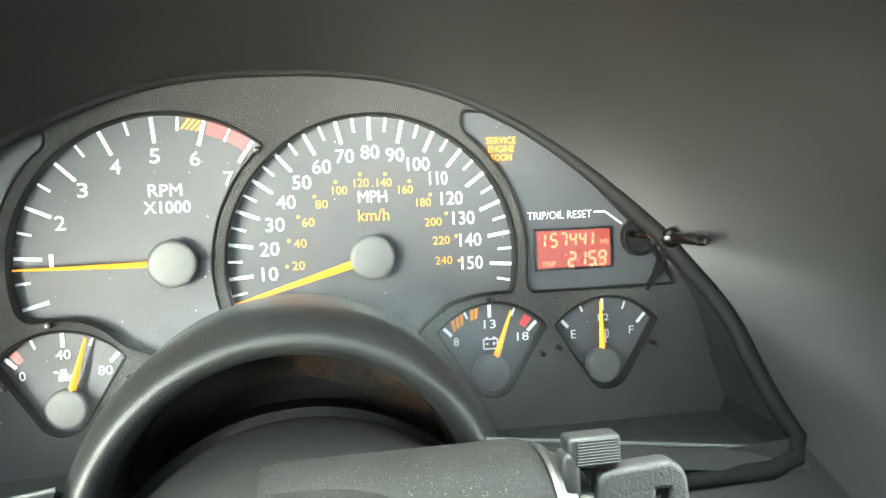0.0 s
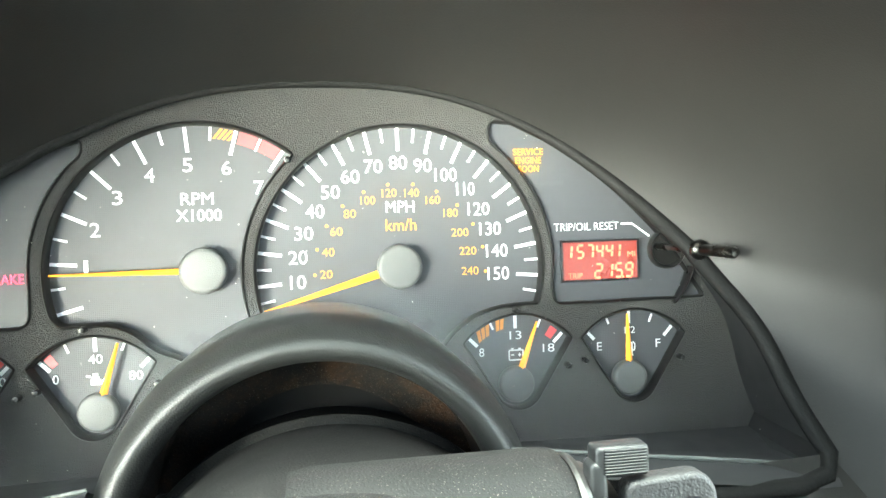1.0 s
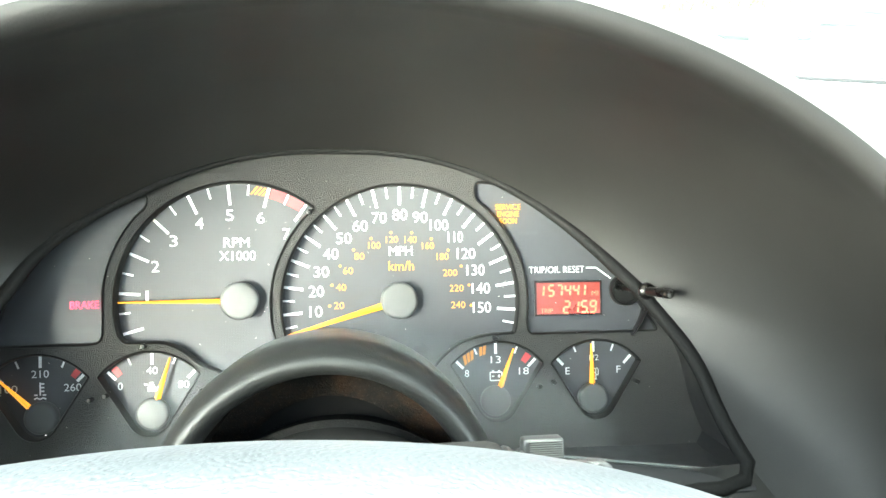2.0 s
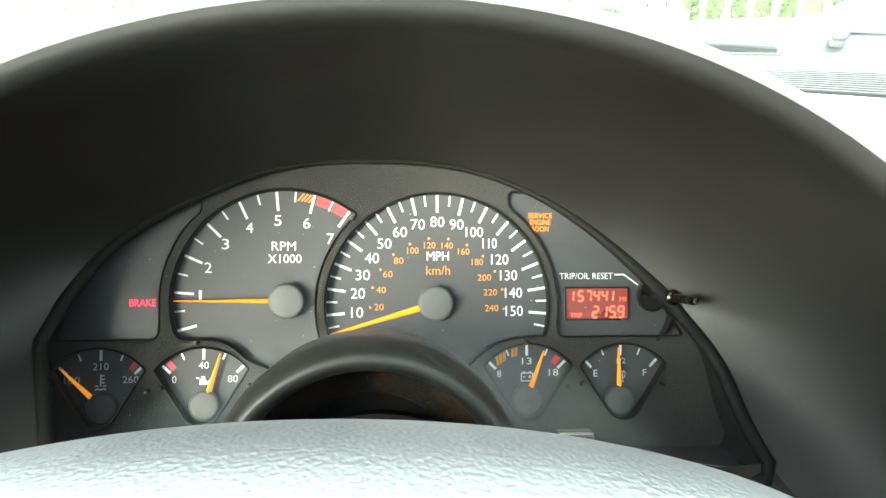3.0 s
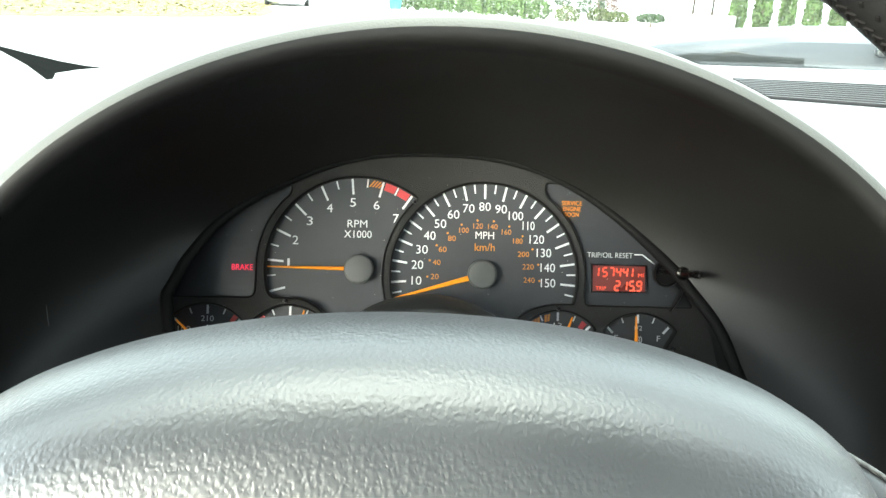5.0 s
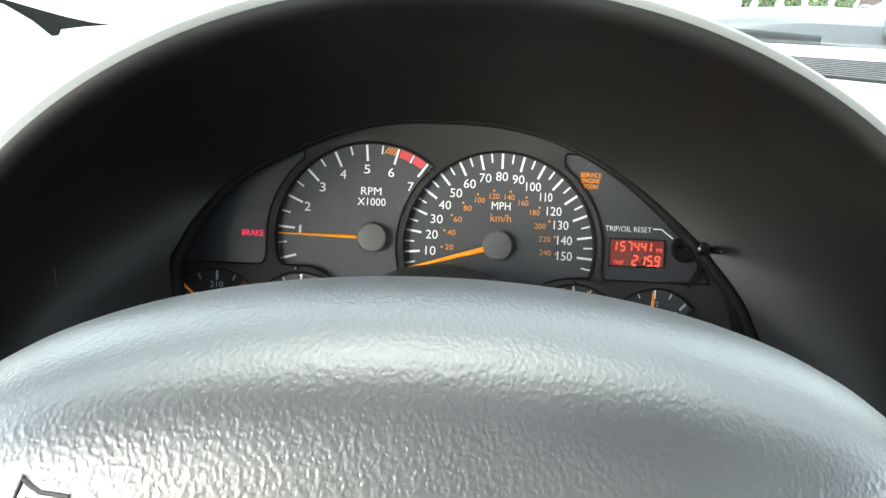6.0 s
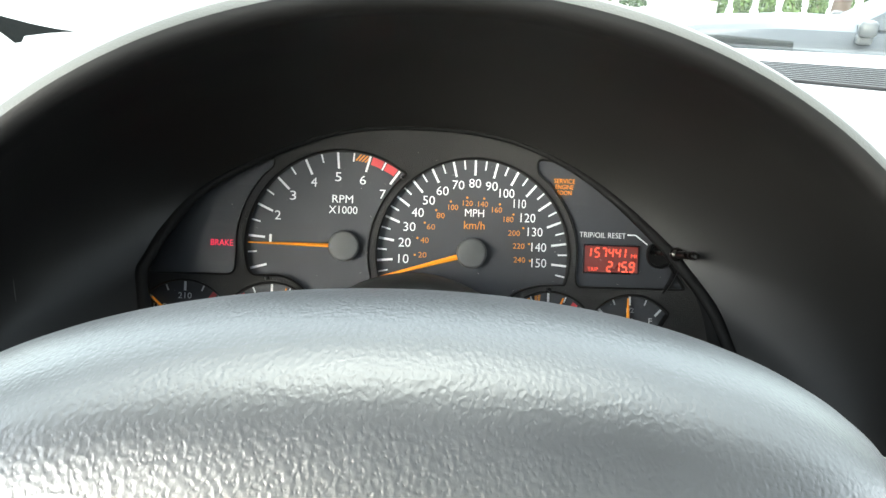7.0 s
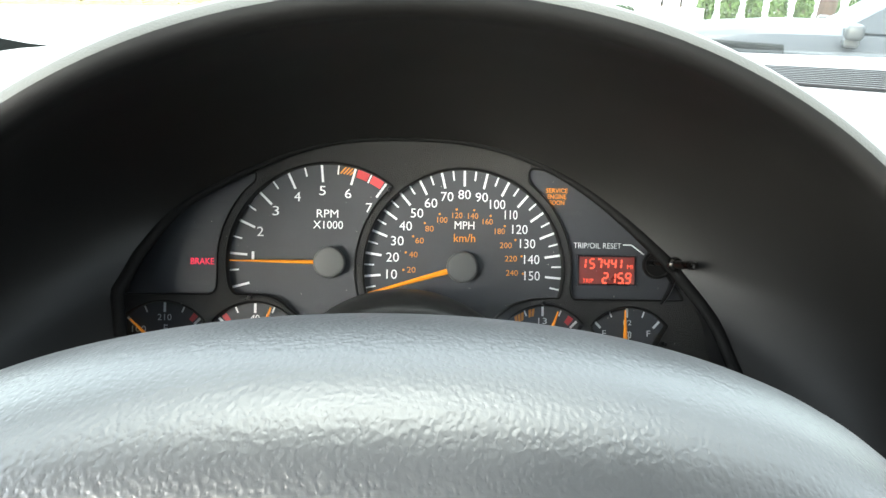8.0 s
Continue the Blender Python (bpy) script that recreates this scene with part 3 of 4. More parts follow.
# unlit legends, too faint to read: plain bars
for x, y, wd in ((-0.122, 0.0335, 0.010), (-0.126, 0.0235, 0.008), (-0.133, 0.0195, 0.010), (-0.134, 0.0120, 0.007), (-0.1330, -0.0085, 0.010)):
    part("unlit_legend", quad_strip((x - wd / 2, y), (x + wd / 2, y), 0.0022, 0.0003), GHOST, left)
part("unlit_legend", quad_strip((0.053, 0.0295), (0.062, 0.0295), 0.0018, 0.0003), GHOST, right)
for gx, sgn in ((-0.0720, -1), (0.0085, 1)):
    bm = bmesh.new()
    for poly in ([(0, 0.0030), (0.0036, 0), (0, -0.0030)], [(-0.0034, 0.0013), (0, 0.0013), (0, -0.0013), (-0.0034, -0.0013)]):
        vs = [bm.verts.new((gx + sgn * x, -0.0205 + y, 0.0004)) for x, y in poly]
        f = bm.faces.new(vs)
        f.normal_update()
        if f.normal.z < 0:
            f.normal_flip()
    part("turn_arrow", bm, GHOST, tacho if sgn < 0 else speedo)

# trip reset knob through the lens
knob = part("reset_knob", smooth(lathe([(0.0, 0.0505), (0.0014, 0.0503), (0.0019, 0.0492), (0.0019, 0.0335), (0.0031, 0.0330), (0.0036, 0.0318), (0.0031, 0.0302), (0.0013, 0.0292), (0.0012, 0.001), (0.0050, 0.0008), (0.0050, 0.0)], (0, 0), 24), 50), CHROME, cluster, "slim dark metal trip reset stem")
knob.matrix_local = Matrix.Translation((0.0955, 0.0050, 0.0)) @ Matrix.Rotation(radians(6.8), 4, "Y") @ Matrix.Rotation(radians(2.0), 4, "X")
part("knob_seat", smooth(lathe([(0.0, 0.0012), (0.0058, 0.0014), (0.0062, 0.0028), (0.0067, 0.0032), (0.0072, 0.0026), (0.0073, 0.0002)], (0.1012, 0.0036), 40), 50), RECESS, right)
fin = []
for i in range(15):
    f = i / 14
    u, v, h = 0.1090 - 0.0062 * f ** 1.6, -0.0030 - 0.0136 * f, 0.0062 - 0.0020 * f
    fin.append([(u, v, 0.0), (u, v, h - 0.0006), (u + 0.0005, v, h), (u + 0.0010, v, h - 0.0006), (u + 0.0012, v, 0.0)])
part("panel_fin", smooth(grid(fin), 60), RIMBLACK, right, "curved black fin at the panel's end")
# wall between the bezel and the hood
wall = [(x, v if v < 0.05 else v + 0.0008) for x, v in WELL]
mouth = [(MID + (x - MID) * 1.004, v) for x, v in OPENING]
part("side_wall", smooth(grid([[(x, v, 0.0) for x, v in wall], [(x, v, 0.006) for x, v in wall], [(x, v, lens_w(v) + 0.001) for x, v in mouth]], close_u=True)), SIDE, cluster, "dark sloping side wall")
part("lens_gasket", smooth(sweep([(MID + (x - MID) * 1.001, v, lens_w(v)) for x, v in OPENING], [0.0015 + 0.0015 * min(1, max(0, (0.062 - v) / 0.05)) for x, v in OPENING], 10, closed=True)), RUBBER, cluster, "black rubber lens gasket")
# the clear lens follows the opening and bulges to the driver at its foot
rows = []
for i in range(61):
    v = 0.0652 - (0.0652 + 0.064) * i / 60
    a, b = MID - left_width(v) + 0.0008, MID + half_width(v) - 0.0008
    rows.append([(a + (b - a) * j / 80, v, lens_w(v) + 0.0015 * (1 - (j / 40 - 1) ** 2) * min(1, i / 15)) for j in range(81)])
bm = grid(rows[::-1])
gap = [f for f in bm.faces if (f.calc_center_median().xy - Vector((-0.031, -0.077))).length < 0.0630]
bmesh.ops.delete(bm, geom=gap, context="FACES")
lens = part("lens", smooth(bm), CLEAR, cluster, "clear plastic lens with faint dust")
lens.visible_shadow = False
# dust lying on the lens
rng = random.Random(9)
bm = bmesh.new()
for _ in range(120):
    v = 0.055 - 0.112 * rng.random() ** 0.7
    u = MID - left_width(v) * 0.92 + (left_width(v) + half_width(v)) * 0.92 * rng.random()
    if math.hypot(u + 0.031, v + 0.077) < 0.068:
        continue
    a, k = rng.uniform(0, 6.28), 0.00007 + 0.00012 * rng.random() ** 3
    bm.faces.new([bm.verts.new((u + k * math.cos(a + q) * (1 + rng.random()), v + k * math.sin(a + q), lens_w(v) + 0.0019)) for q in (0, 1.5, 3.1, 4.6)])
tagged(part("dust_specks", bm, SPECK, lens), "tiny pale dust specks on the lens", kind="stuff")
# ledge below the dials
prof = [(-0.0655, 0.003), (-0.0668, 0.030), (-0.0662, 0.047), (-0.0645, 0.0545), (-0.0636, 0.0570), (-0.0642, 0.0590), (-0.069, 0.064)]
for name, u0, u1 in (("ledge", MID - 0.116, MID - 0.064), ("ledge", MID + 0.050, MID + 0.1625)):
    def ends(w):
        return (u0 if u0 > MID else u0 + 0.1 * w, u1 if u1 < MID else u1 - 0.12 * w)
    def rise(u):
        return 0.0121 - 0.131 * min(0.093, abs(u - MID) - 0.054)
    strip_rows = []
    for v, w in prof:
        us = [ends(w)[0] + (ends(w)[1] - ends(w)[0]) * j / 12 for j in range(13)]
        strip_rows.append([(u, v + rise(u) * min(1, w / 0.0574), w) for u in us])
    shelf = part(name, smooth(grid(strip_rows)), SIDE, cluster)
    a, b = ends(0.0572)
    # pale tube paints the highlight on the ledge's front edge
    part("lip", smooth(sweep([(a + (b - a) * j / 12, -0.0633 + rise(a + (b - a) * j / 12), 0.0574) for j in range(13)], 0.0007, 8)), LIP, shelf, "thin ledge edge painted pale as its highlight")

# ---- dashboard ----
dash = tagged(thing("dashboard"), "grained dark grey dashboard with arched instrument hood", "dashboard")


def at(u, v, w):
    return CLUSTER @ Vector((u, v, w))


# hood: from the cluster's opening out to an arched rim, over a rolled edge and down to the dash
N = 96
op_half = [p for p in OPENING[:61]]
op_left = [OPENING[0]] + OPENING[:-61:-1]
def opening_point(s):
    """s from -1 (left foot) over 0 (top) to 1 (right foot)."""
    k = abs(s) ** 0.75 * 60
    i = min(59, int(k))
    f = k - i
    half = op_half if s > 0 else op_left
    (x0, v0), (x1, v1) = half[i], half[i + 1]
    v = v0 + (v1 - v0) * f
    return Vector((x0 + (x1 - x0) * f if s else MID, v, lens_w(v) + 0.0005))
RC, RA, RB, RW = (-0.0229, -0.0564), 0.1893, 0.1405, 0.136
def rim_point(s, grow=0.0, w=RW):
    a = radians(90 - 112 * math.copysign(abs(s) ** 0.9, s))
    return Vector((RC[0] + (RA + grow) * math.cos(a), RC[1] + (RB + grow) * math.sin(a), w))
def way_out(s):
    a = radians(90 - 112 * math.copysign(abs(s) ** 0.9, s))
    return Vector((math.cos(a) / RA, math.sin(a) / RB, 0)).normalized()
def wall_point(s, f):
    """The hood's inside: a funnel round the opening that straightens towards the rim."""
    a, b = opening_point(s), rim_point(s)
    g = 1 - (1 - f) ** 2.8
    return Vector((a.x + (b.x - a.x) * g, a.y + (b.y - a.y) * g, a.z + (b.z - a.z) * f)) + way_out(s) * 0.006 * math.sin(math.pi * f)
ss = [-1 + 2 * j / N for j in range(N + 1)]
rows = []
for i in range(15):
    f = i / 14
    rows.append([wall_point(s, f) for s in ss])
for i in range(1, 11):
    a = math.pi * i / 10
    rows.append([rim_point(s) + way_out(s) * 0.0060 * (1 - math.cos(a)) + Vector((0, 0, 0.0060 * math.sin(a))) for s in ss])
for i in range(1, 9):
    f = i / 8
    rows.append([rim_point(s) + way_out(s) * (0.012 + 0.012 * f + 0.03 * f * f) + Vector((0, -0.055 * f * f, -0.30 * f)) for s in ss])
# the hood's light is in its colours: shaded inside, half-lit rim, lit top
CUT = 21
hood = part("instrument_hood", smooth(grid([[CLUSTER @ p for p in r] for r in rows[:20]])), HOOD, dash, "arched inside of the instrument hood in a shaded black")
part("hood_rim", smooth(grid([[CLUSTER @ p for p in r] for r in rows[19:CUT + 1]])), HOOD_MID, dash, "rounded hood rim in a half-lit grey")
part("hood_top", smooth(grid([[CLUSTER @ p for p in r] for r in rows[CUT:]])), HOOD_LIT, dash, "grained top of the instrument hood in a lit grey")

foot = [[wall_point(e, i / 14) for e in (-1, 1)] for i in range(15)]
part("lower_trim", smooth(grid([[CLUSTER @ (a.lerp(b, j / 20) + Vector((0, -0.004 * math.sin(math.pi * j / 20), 0))) for j in range(21)] for a, b in foot])), HOOD, dash)

# dash top, falling to the windshield, with its front roll
top = part("dash_top", bmesh.new(), DASH, dash)
bm = bmesh.new()
def strip(x0, x1, n, ys):
    grid([[(x0 + (x1 - x0) * j / n, y, z) for j in range(n + 1)] for y, z in ys], bm=bm)
EDGE = ((-0.06, 0.55), (-0.078, 0.72), (-0.072, 0.80), (-0.045, 0.84), (0.0, 0.855))
strip(-0.66, -0.20, 10, EDGE)
strip(0.16, 1.06, 20, EDGE)
strip(-0.66, -0.20, 10, ((0.0, 0.855), (0.08, 0.8585), (0.16, 0.859)))
strip(0.16, 1.06, 20, ((0.0, 0.855), (0.08, 0.8585), (0.16, 0.859)))
strip(-0.66, 1.06, 40, ((0.16, 0.859), (0.44, 0.859), (0.445, 0.80)))
smooth(bm)
bm.to_mesh(top.data)
bm.free()
# grille of the windshield vent: long slats on a plate painted shade-black
well = bmesh.new()
for ring in (((0.2195, 0.170), (0.70, -0.022), (0.70, 0.25), (0.2455, 0.304)),):
    lo = [well.verts.new((x, y, 0.8565)) for x, y in ring]
    hi = [well.verts.new((x, y, 0.8594)) for x, y in ring]
    well.faces.new(hi)
    for k in range(4):
        well.faces.new((lo[k], lo[(k + 1) % 4], hi[(k + 1) % 4], hi[k]))
vent = part("defroster_vent", well, MATTE, dash, "long slatted defroster vent")
for i in range(10):
    f = (i + 0.5) / 10
    x0, y0 = 0.2215 + 0.0245 * f, 0.171 + 0.132 * f
    x1, y1 = 0.69, -0.018 + 0.268 * f
    d = Vector((x1 - x0, y1 - y0, 0))
    part("slat", box((d.length, 0.0030, 0.004), ((x0 + x1) / 2, (y0 + y1) / 2, 0.8590), 0.0005, turn=Matrix.Rotation(math.atan2(d.y, d.x), 4, "Z")), FIN, vent)
# dark demister outlet standing at the dash's outer end
out = bmesh.new()
def outlet(az, el, d):
    return Vector((-0.034 - d * math.sin(radians(az)), -0.375 + d * math.cos(radians(az)), 0.932 - d * math.tan(radians(el))))
loop = [(23.0, 6.30), (24.2, 6.15), (25.6, 5.85), (27.2, 5.40), (29.0, 4.85), (32.0, 3.7), (32.0, 4.1), (29.0, 5.15), (27.6, 6.1), (26.6, 7.05), (26.2, 7.0), (26.0, 6.62), (24.6, 6.42)]
front = [out.verts.new(outlet(a, e, 0.52)) for a, e in loop]
rear = [out.verts.new(outlet(a, e, 0.535)) for a, e in loop]
out.faces.new(front)
out.faces.new(rear[::-1])
for k in range(len(loop)):
    out.faces.new((front[k], rear[k], rear[(k + 1) % len(loop)], front[(k + 1) % len(loop)]))
bmesh.ops.recalc_face_normals(out, faces=out.faces[:])
part("demister_outlet", out, SEAL, dash, "dark side demister outlet")

# ---- steering column, key and wheel ----
column = tagged(thing("steering_column", CLUSTER), "dusty black plastic steering column with rounded collar", "steering column")
lip = [(0.0668, 0.003), (0.0668, 0.018)] + [(0.0592 + 0.0076 * math.cos(radians(a)), 0.034 + 0.0250 * math.sin(radians(a))) for a in range(0, 91, 9)] + [(0.0592 - 0.0052 * math.sin(radians(a)), 0.049 + 0.0100 * math.cos(radians(a))) for a in range(9, 100, 9)] + [(0.0540, 0.035), (0.0540, 0.0)]
part("collar", smooth(lathe(lip, (-0.031, -0.077), 128), 85), COLLAR, column, "smooth satin black collar")
# added black disc closes the collar, its colour giving the cavity's shade
bm = bmesh.new()
bmesh.ops.create_circle(bm, cap_ends=True, segments=64, radius=0.0541, matrix=Matrix.Translation((-0.031, -0.077, 0.012)))
part("collar_back", bm, MATTE, column)
part("inner_sleeve", smooth(lathe([(0.0537, 0.046), (0.0534, 0.030), (0.0530, 0.018), (0.040, 0.0145)], (-0.031, -0.077), 96)), SLEEVE, column, "dark sleeve with brown settled dust")
part("shroud", smooth(lathe([(0.0640, -0.01), (0.0665, 0.0), (0.0672, 0.0285), (0.0686, 0.0295), (0.0686, 0.0312), (0.0660, 0.0330), (0.0668, 0.05), (0.0700, 0.09), (0.0740, 0.118), (0.0735, 0.124), (0.060, 0.126), (0.0, 0.126)], (-0.028, -0.112), 96), 35), SHROUD, column, "dusty black shroud")
rot = Matrix.Rotation(radians(90), 4, "Y")
bm = lathe([(0.0, -0.06), (0.0195, -0.06), (0.0205, -0.055), (0.0205, -0.004), (0.0198, -0.0012), (0.0182, 0.0), (0.0, 0.0)], (0, 0), 48)
bmesh.ops.transform(bm, matrix=Matrix.Translation((0.0232, -0.0565, 0.108)) @ rot, verts=bm.verts)
part("lock_housing", smooth(bm), SHROUD, column)
bm = lathe([(0.0, 0.0), (0.0186, 0.0), (0.0190, 0.0010), (0.0186, 0.0022), (0.0168, 0.0024), (0.0166, 0.0050), (0.0150, 0.0056), (0.0, 0.0056)], (0, 0), 48)
bmesh.ops.transform(bm, matrix=Matrix.Translation((0.0233, -0.0565, 0.108)) @ rot, verts=bm.verts)
lock = part("ignition_lock", smooth(bm), METAL, column, "metal ignition lock ring")
bm = box((0.0120, 0.0068, 0.0060), (0.0328, -0.0362, 0.1165), 0.0012, 3)
box((0.0040, 0.012, 0.0060), (0.0276, -0.0420, 0.1165), 0.0014, 3, bm=bm)
part("lock_tab", smooth(bm), GREY_PL, lock, "grey ribbed lock lever")
bm = bmesh.new()
for i in range(9):
    box((0.0094, 0.00032, 0.0007), (0.0333, -0.0336 - 0.00062 * i, 0.1196), 0.0001, 1, bm=bm)
part("ribs", bm, GREY_PL, lock)
bm = lathe([(0.0, 0.0), (0.0128, 0.0), (0.0128, 0.0050), (0.0110, 0.0060), (0.0, 0.0060)], (0, 0), 40)
bmesh.ops.transform(bm, matrix=Matrix.Translation((0.0285, -0.0565, 0.108)) @ rot, verts=bm.verts)
part("key_barrel", smooth(bm), METAL, lock)
key = tagged(thing("ignition_key", CLUSTER @ Matrix.Translation((0.0345, -0.054, 0.1165))), "black grained key head in the ignition lock", "key")
head = fillet([(0.0, 0.0122), (0.0158, 0.0130), (0.0182, 0.0105), (0.0208, -0.012), (0.0, -0.013)], [0.002, 0.0025, 0.002, 0.005, 0.002])
hole = fillet([(0.0108, 0.0092), (0.0160, 0.0090), (0.0175, -0.007), (0.0115, -0.007)], 0.0010)
part("key_head", plate([head, hole], 0.0058, 0.0012, 0.0), KEYBLACK, key)
part("key_edge", smooth(sweep([(x, y, 0.0) for x, y in fillet([(0.0112, 0.0088), (0.0156, 0.0086), (0.0171, -0.0066), (0.0119, -0.0066)], 0.001)], 0.0006, 6, closed=True)), BRASS, key, "brass edge in the key hole")

wheel = tagged(thing("steering_wheel", CLUSTER), "black leather steering wheel with grey grained airbag cover", "steering wheel")
WC = (-0.033, -0.066)
ring = [(WC[0] + 0.186 * math.cos(2 * math.pi * i / 128), WC[1] + 0.186 * math.sin(2 * math.pi * i / 128), 0.221) for i in range(128)]
rim = part("rim", smooth(sweep(ring, 0.0135, 20, closed=True), 60), RIMLEATHER, wheel, "black leather rim")
bm = bmesh.new()
for i in range(360):
    a = 2 * math.pi * i / 360
    for lean, w in ((0.6, 0.2188), (-0.6, 0.2204)):
        c = Vector((WC[0] + 0.1724 * math.cos(a), WC[1] + 0.1724 * math.sin(a), w))
        box((0.0008, 0.0030, 0.0008), c, 0.0003, 1, turn=Matrix.Rotation(a, 4, "Z") @ Matrix.Rotation(lean, 4, "X"), bm=bm)
for i in range(200):
    a = 2 * math.pi * i / 200
    c = Vector((WC[0] + 0.1727 * math.cos(a), WC[1] + 0.1727 * math.sin(a), 0.2250))
    box((0.0006, 0.0022, 0.0014), c, 0.0003, 1, turn=Matrix.Rotation(a, 4, "Z") @ Matrix.Rotation(0.8, 4, "X"), bm=bm)
part("stitching", bm, THREAD, rim, "dark braided stitching")


def cushion(centre, a, b_up, b_down, prof, n=144, side=1.0, ridge=0.0):
    """A rounded, domed body: an oval outline drawn in along its depth. ridge: how much less it draws in sideways, so that its top runs along a ridge."""
    rows = []
    for k, w in prof:
        row = []
        wide = a * k + ridge * (1 - k)
        for j in range(n):
            t = 2 * math.pi * j / n
            row.append((centre[0] + max(-side, min(side, wide * math.cos(t))), centre[1] + (b_up if math.sin(t) > 0 else b_down) * k * math.sin(t), w))
        rows.append(row)
    bm = grid(rows, close_u=True)
    bm.verts.ensure_lookup_table()
    bm.faces.new(bm.verts[:n][::-1])
    bm.faces.new(bm.verts[-n:])
    return bm


part("spoke_shell", smooth(cushion((-0.042, -0.1478), 0.21, 0.130, 0.030, [(0.80, 0.160), (0.92, 0.163), (0.968, 0.169), (0.992, 0.1745), (1.0, 0.1790), (0.997, 0.1815), (0.986, 0.1840), (0.968, 0.1862), (0.93, 0.1885), (0.80, 0.1915), (0.60, 0.193)], side=0.158), 50), SHELL, wheel, "grey scuffed spoke moulding behind the airbag cover")
RIDGE = 0.066
pad = part("airbag_cover", smooth(cushion((-0.0385, -0.0505), 0.1110, 0.042, 0.098, [(0.78, 0.186), (0.87, 0.1900), (0.905, 0.1945), (0.935, 0.1990), (0.970, 0.2060), (0.993, 0.2120), (1.0, 0.2165), (0.993, 0.2230), (0.970, 0.2300), (0.930, 0.2370), (0.87, 0.2435), (0.79, 0.2495), (0.69, 0.2545), (0.56, 0.2585), (0.40, 0.2612), (0.22, 0.2626), (0.05, 0.263)], ridge=RIDGE), 50), LEATHER, wheel, "grey grained vinyl airbag cover")
seam = []
for j in range(121):
    t = radians(20 + 140 * j / 120)
    seam.append((-0.042 + max(-0.157, min(0.157, 0.21 * 0.992 * math.cos(t))), -0.1478 + 0.130 * 0.992 * math.sin(t), 0.1838))
part("scuffed_seam", smooth(sweep(seam, 0.0008, 8)), SCUFF, wheel, "pale scuffed moulding seam")


def pad_w(u, v):
    """Depth of the airbag cover's front at (u, v)."""
    lo, k = 0.02, 1.0
    for _ in range(30):
        m = (lo + k) / 2
        if math.hypot((u + 0.0385) / (0.1110 * m + RIDGE * (1 - m)), (v + 0.0505) / ((0.042 if v > -0.0505 else 0.098) * m)) > 1:
            lo = m
        else:
            k = m
    pts = ((0.05, 0.263), (0.22, 0.2626), (0.40, 0.2612), (0.56, 0.2585), (0.69, 0.2545), (0.79, 0.2495), (0.87, 0.2435), (0.93, 0.237), (1.0, 0.2165))
    for (k0, w0), (k1, w1) in zip(pts, pts[1:]):
        if k <= k1:
            return w0 + (w1 - w0) * max(0, k - k0) / (k1 - k0)
    return 0.2165


emblem = bmesh.new()
for line in (((-0.1114, -0.0445), (-0.1122, -0.0472), (-0.1136, -0.0520)), ((-0.1112, -0.0451), (-0.1100, -0.0461), (-0.1080, -0.0471), (-0.1030, -0.0477)), ((-0.1106, -0.0482), (-0.1098, -0.0497), (-0.1080, -0.0506), (-0.1058, -0.0500), (-0.1056, -0.0481))):
    sweep([(u, v, pad_w(u, v) + 0.0001) for u, v in line], 0.00045, 8, bm=emblem)
part("emblem", smooth(emblem), EMBLEM, pad, "dark embossed curved outline")

# ---- windshield, wiper and cabin ----
def sheet(name, pts, mat, label="", thick=0.02):
    """A flat wall with thickness, away from its corners' normal."""
    a, b, c = (Vector(p) for p in pts[:3])
    n = (b - a).cross(c - a).normalized() * thick
    bm = bmesh.new()
    f0 = [bm.verts.new(p) for p in pts]
    f1 = [bm.verts.new(Vector(p) - n) for p in pts]
    bm.faces.new(f0)
    bm.faces.new(f1[::-1])
    k = len(pts)
    for i in range(k):
        bm.faces.new((f0[i], f1[i], f1[(i + 1) % k], f0[(i + 1) % k]))
    bmesh.ops.recalc_face_normals(bm, faces=bm.faces[:])
    ob = part(name, bm, mat)
    return tagged(ob, label, kind="structure")


def roof(name, x0, x1, y0, y1, mat=TRIM, label="grey cloth roof lining"):
    return sheet(name, [(x0, y0, 1.175), (x0, y1, 1.20), (x1, y1, 1.20), (x1, y0, 1.175)], mat, label)


# unseen cabin shell: its openings and tints are set to shape the light
roof("roof_header", -0.55, 0.98, -0.27, -0.37)
roof("roof_bar", 0.16, 0.36, -0.37, -0.80)
roof("roof_back", -0.55, 0.98, -0.80, -1.0)
for name, x0, x1 in (("window_2", -0.55, 0.16), ("window_3", 0.36, 0.98)):
    sheet(name, [(x0, -0.37, 1.18), (x0, -0.80, 1.20), (x1, -0.80, 1.20), (x1, -0.37, 1.18)], TINTED, "tinted glass roof panel", 0.006)
sheet("window_4", [(-0.55, -1.0, 1.20), (-0.55, -1.7, 0.93), (0.98, -1.7, 0.93), (0.98, -1.0, 1.20)], HATCH, "tinted sloping hatch glass", 0.005)
# out of view, added to hold back light from the rear sides
sheet("quarter_left", [(-0.66, -1.45, 0.80), (-0.66, -1.7, 0.80), (-0.55, -1.04, 1.185), (-0.55, -1.0, 1.20)], TRIM, "unseen grey quarter panel added to block side light")
sheet("quarter_right", [(1.06, -1.20, 0.80), (1.06, -1.7, 0.80), (0.98, -1.0, 1.20), (0.98, -0.85, 1.20)], TRIM, "unseen grey quarter panel added to block side light")
sheet("cabin_floor", [(-0.7, 0.6, 0.2), (-0.7, -1.7, 0.2), (1.1, -1.7, 0.2), (1.1, 0.6, 0.2)], TRIM, "grey cabin floor")
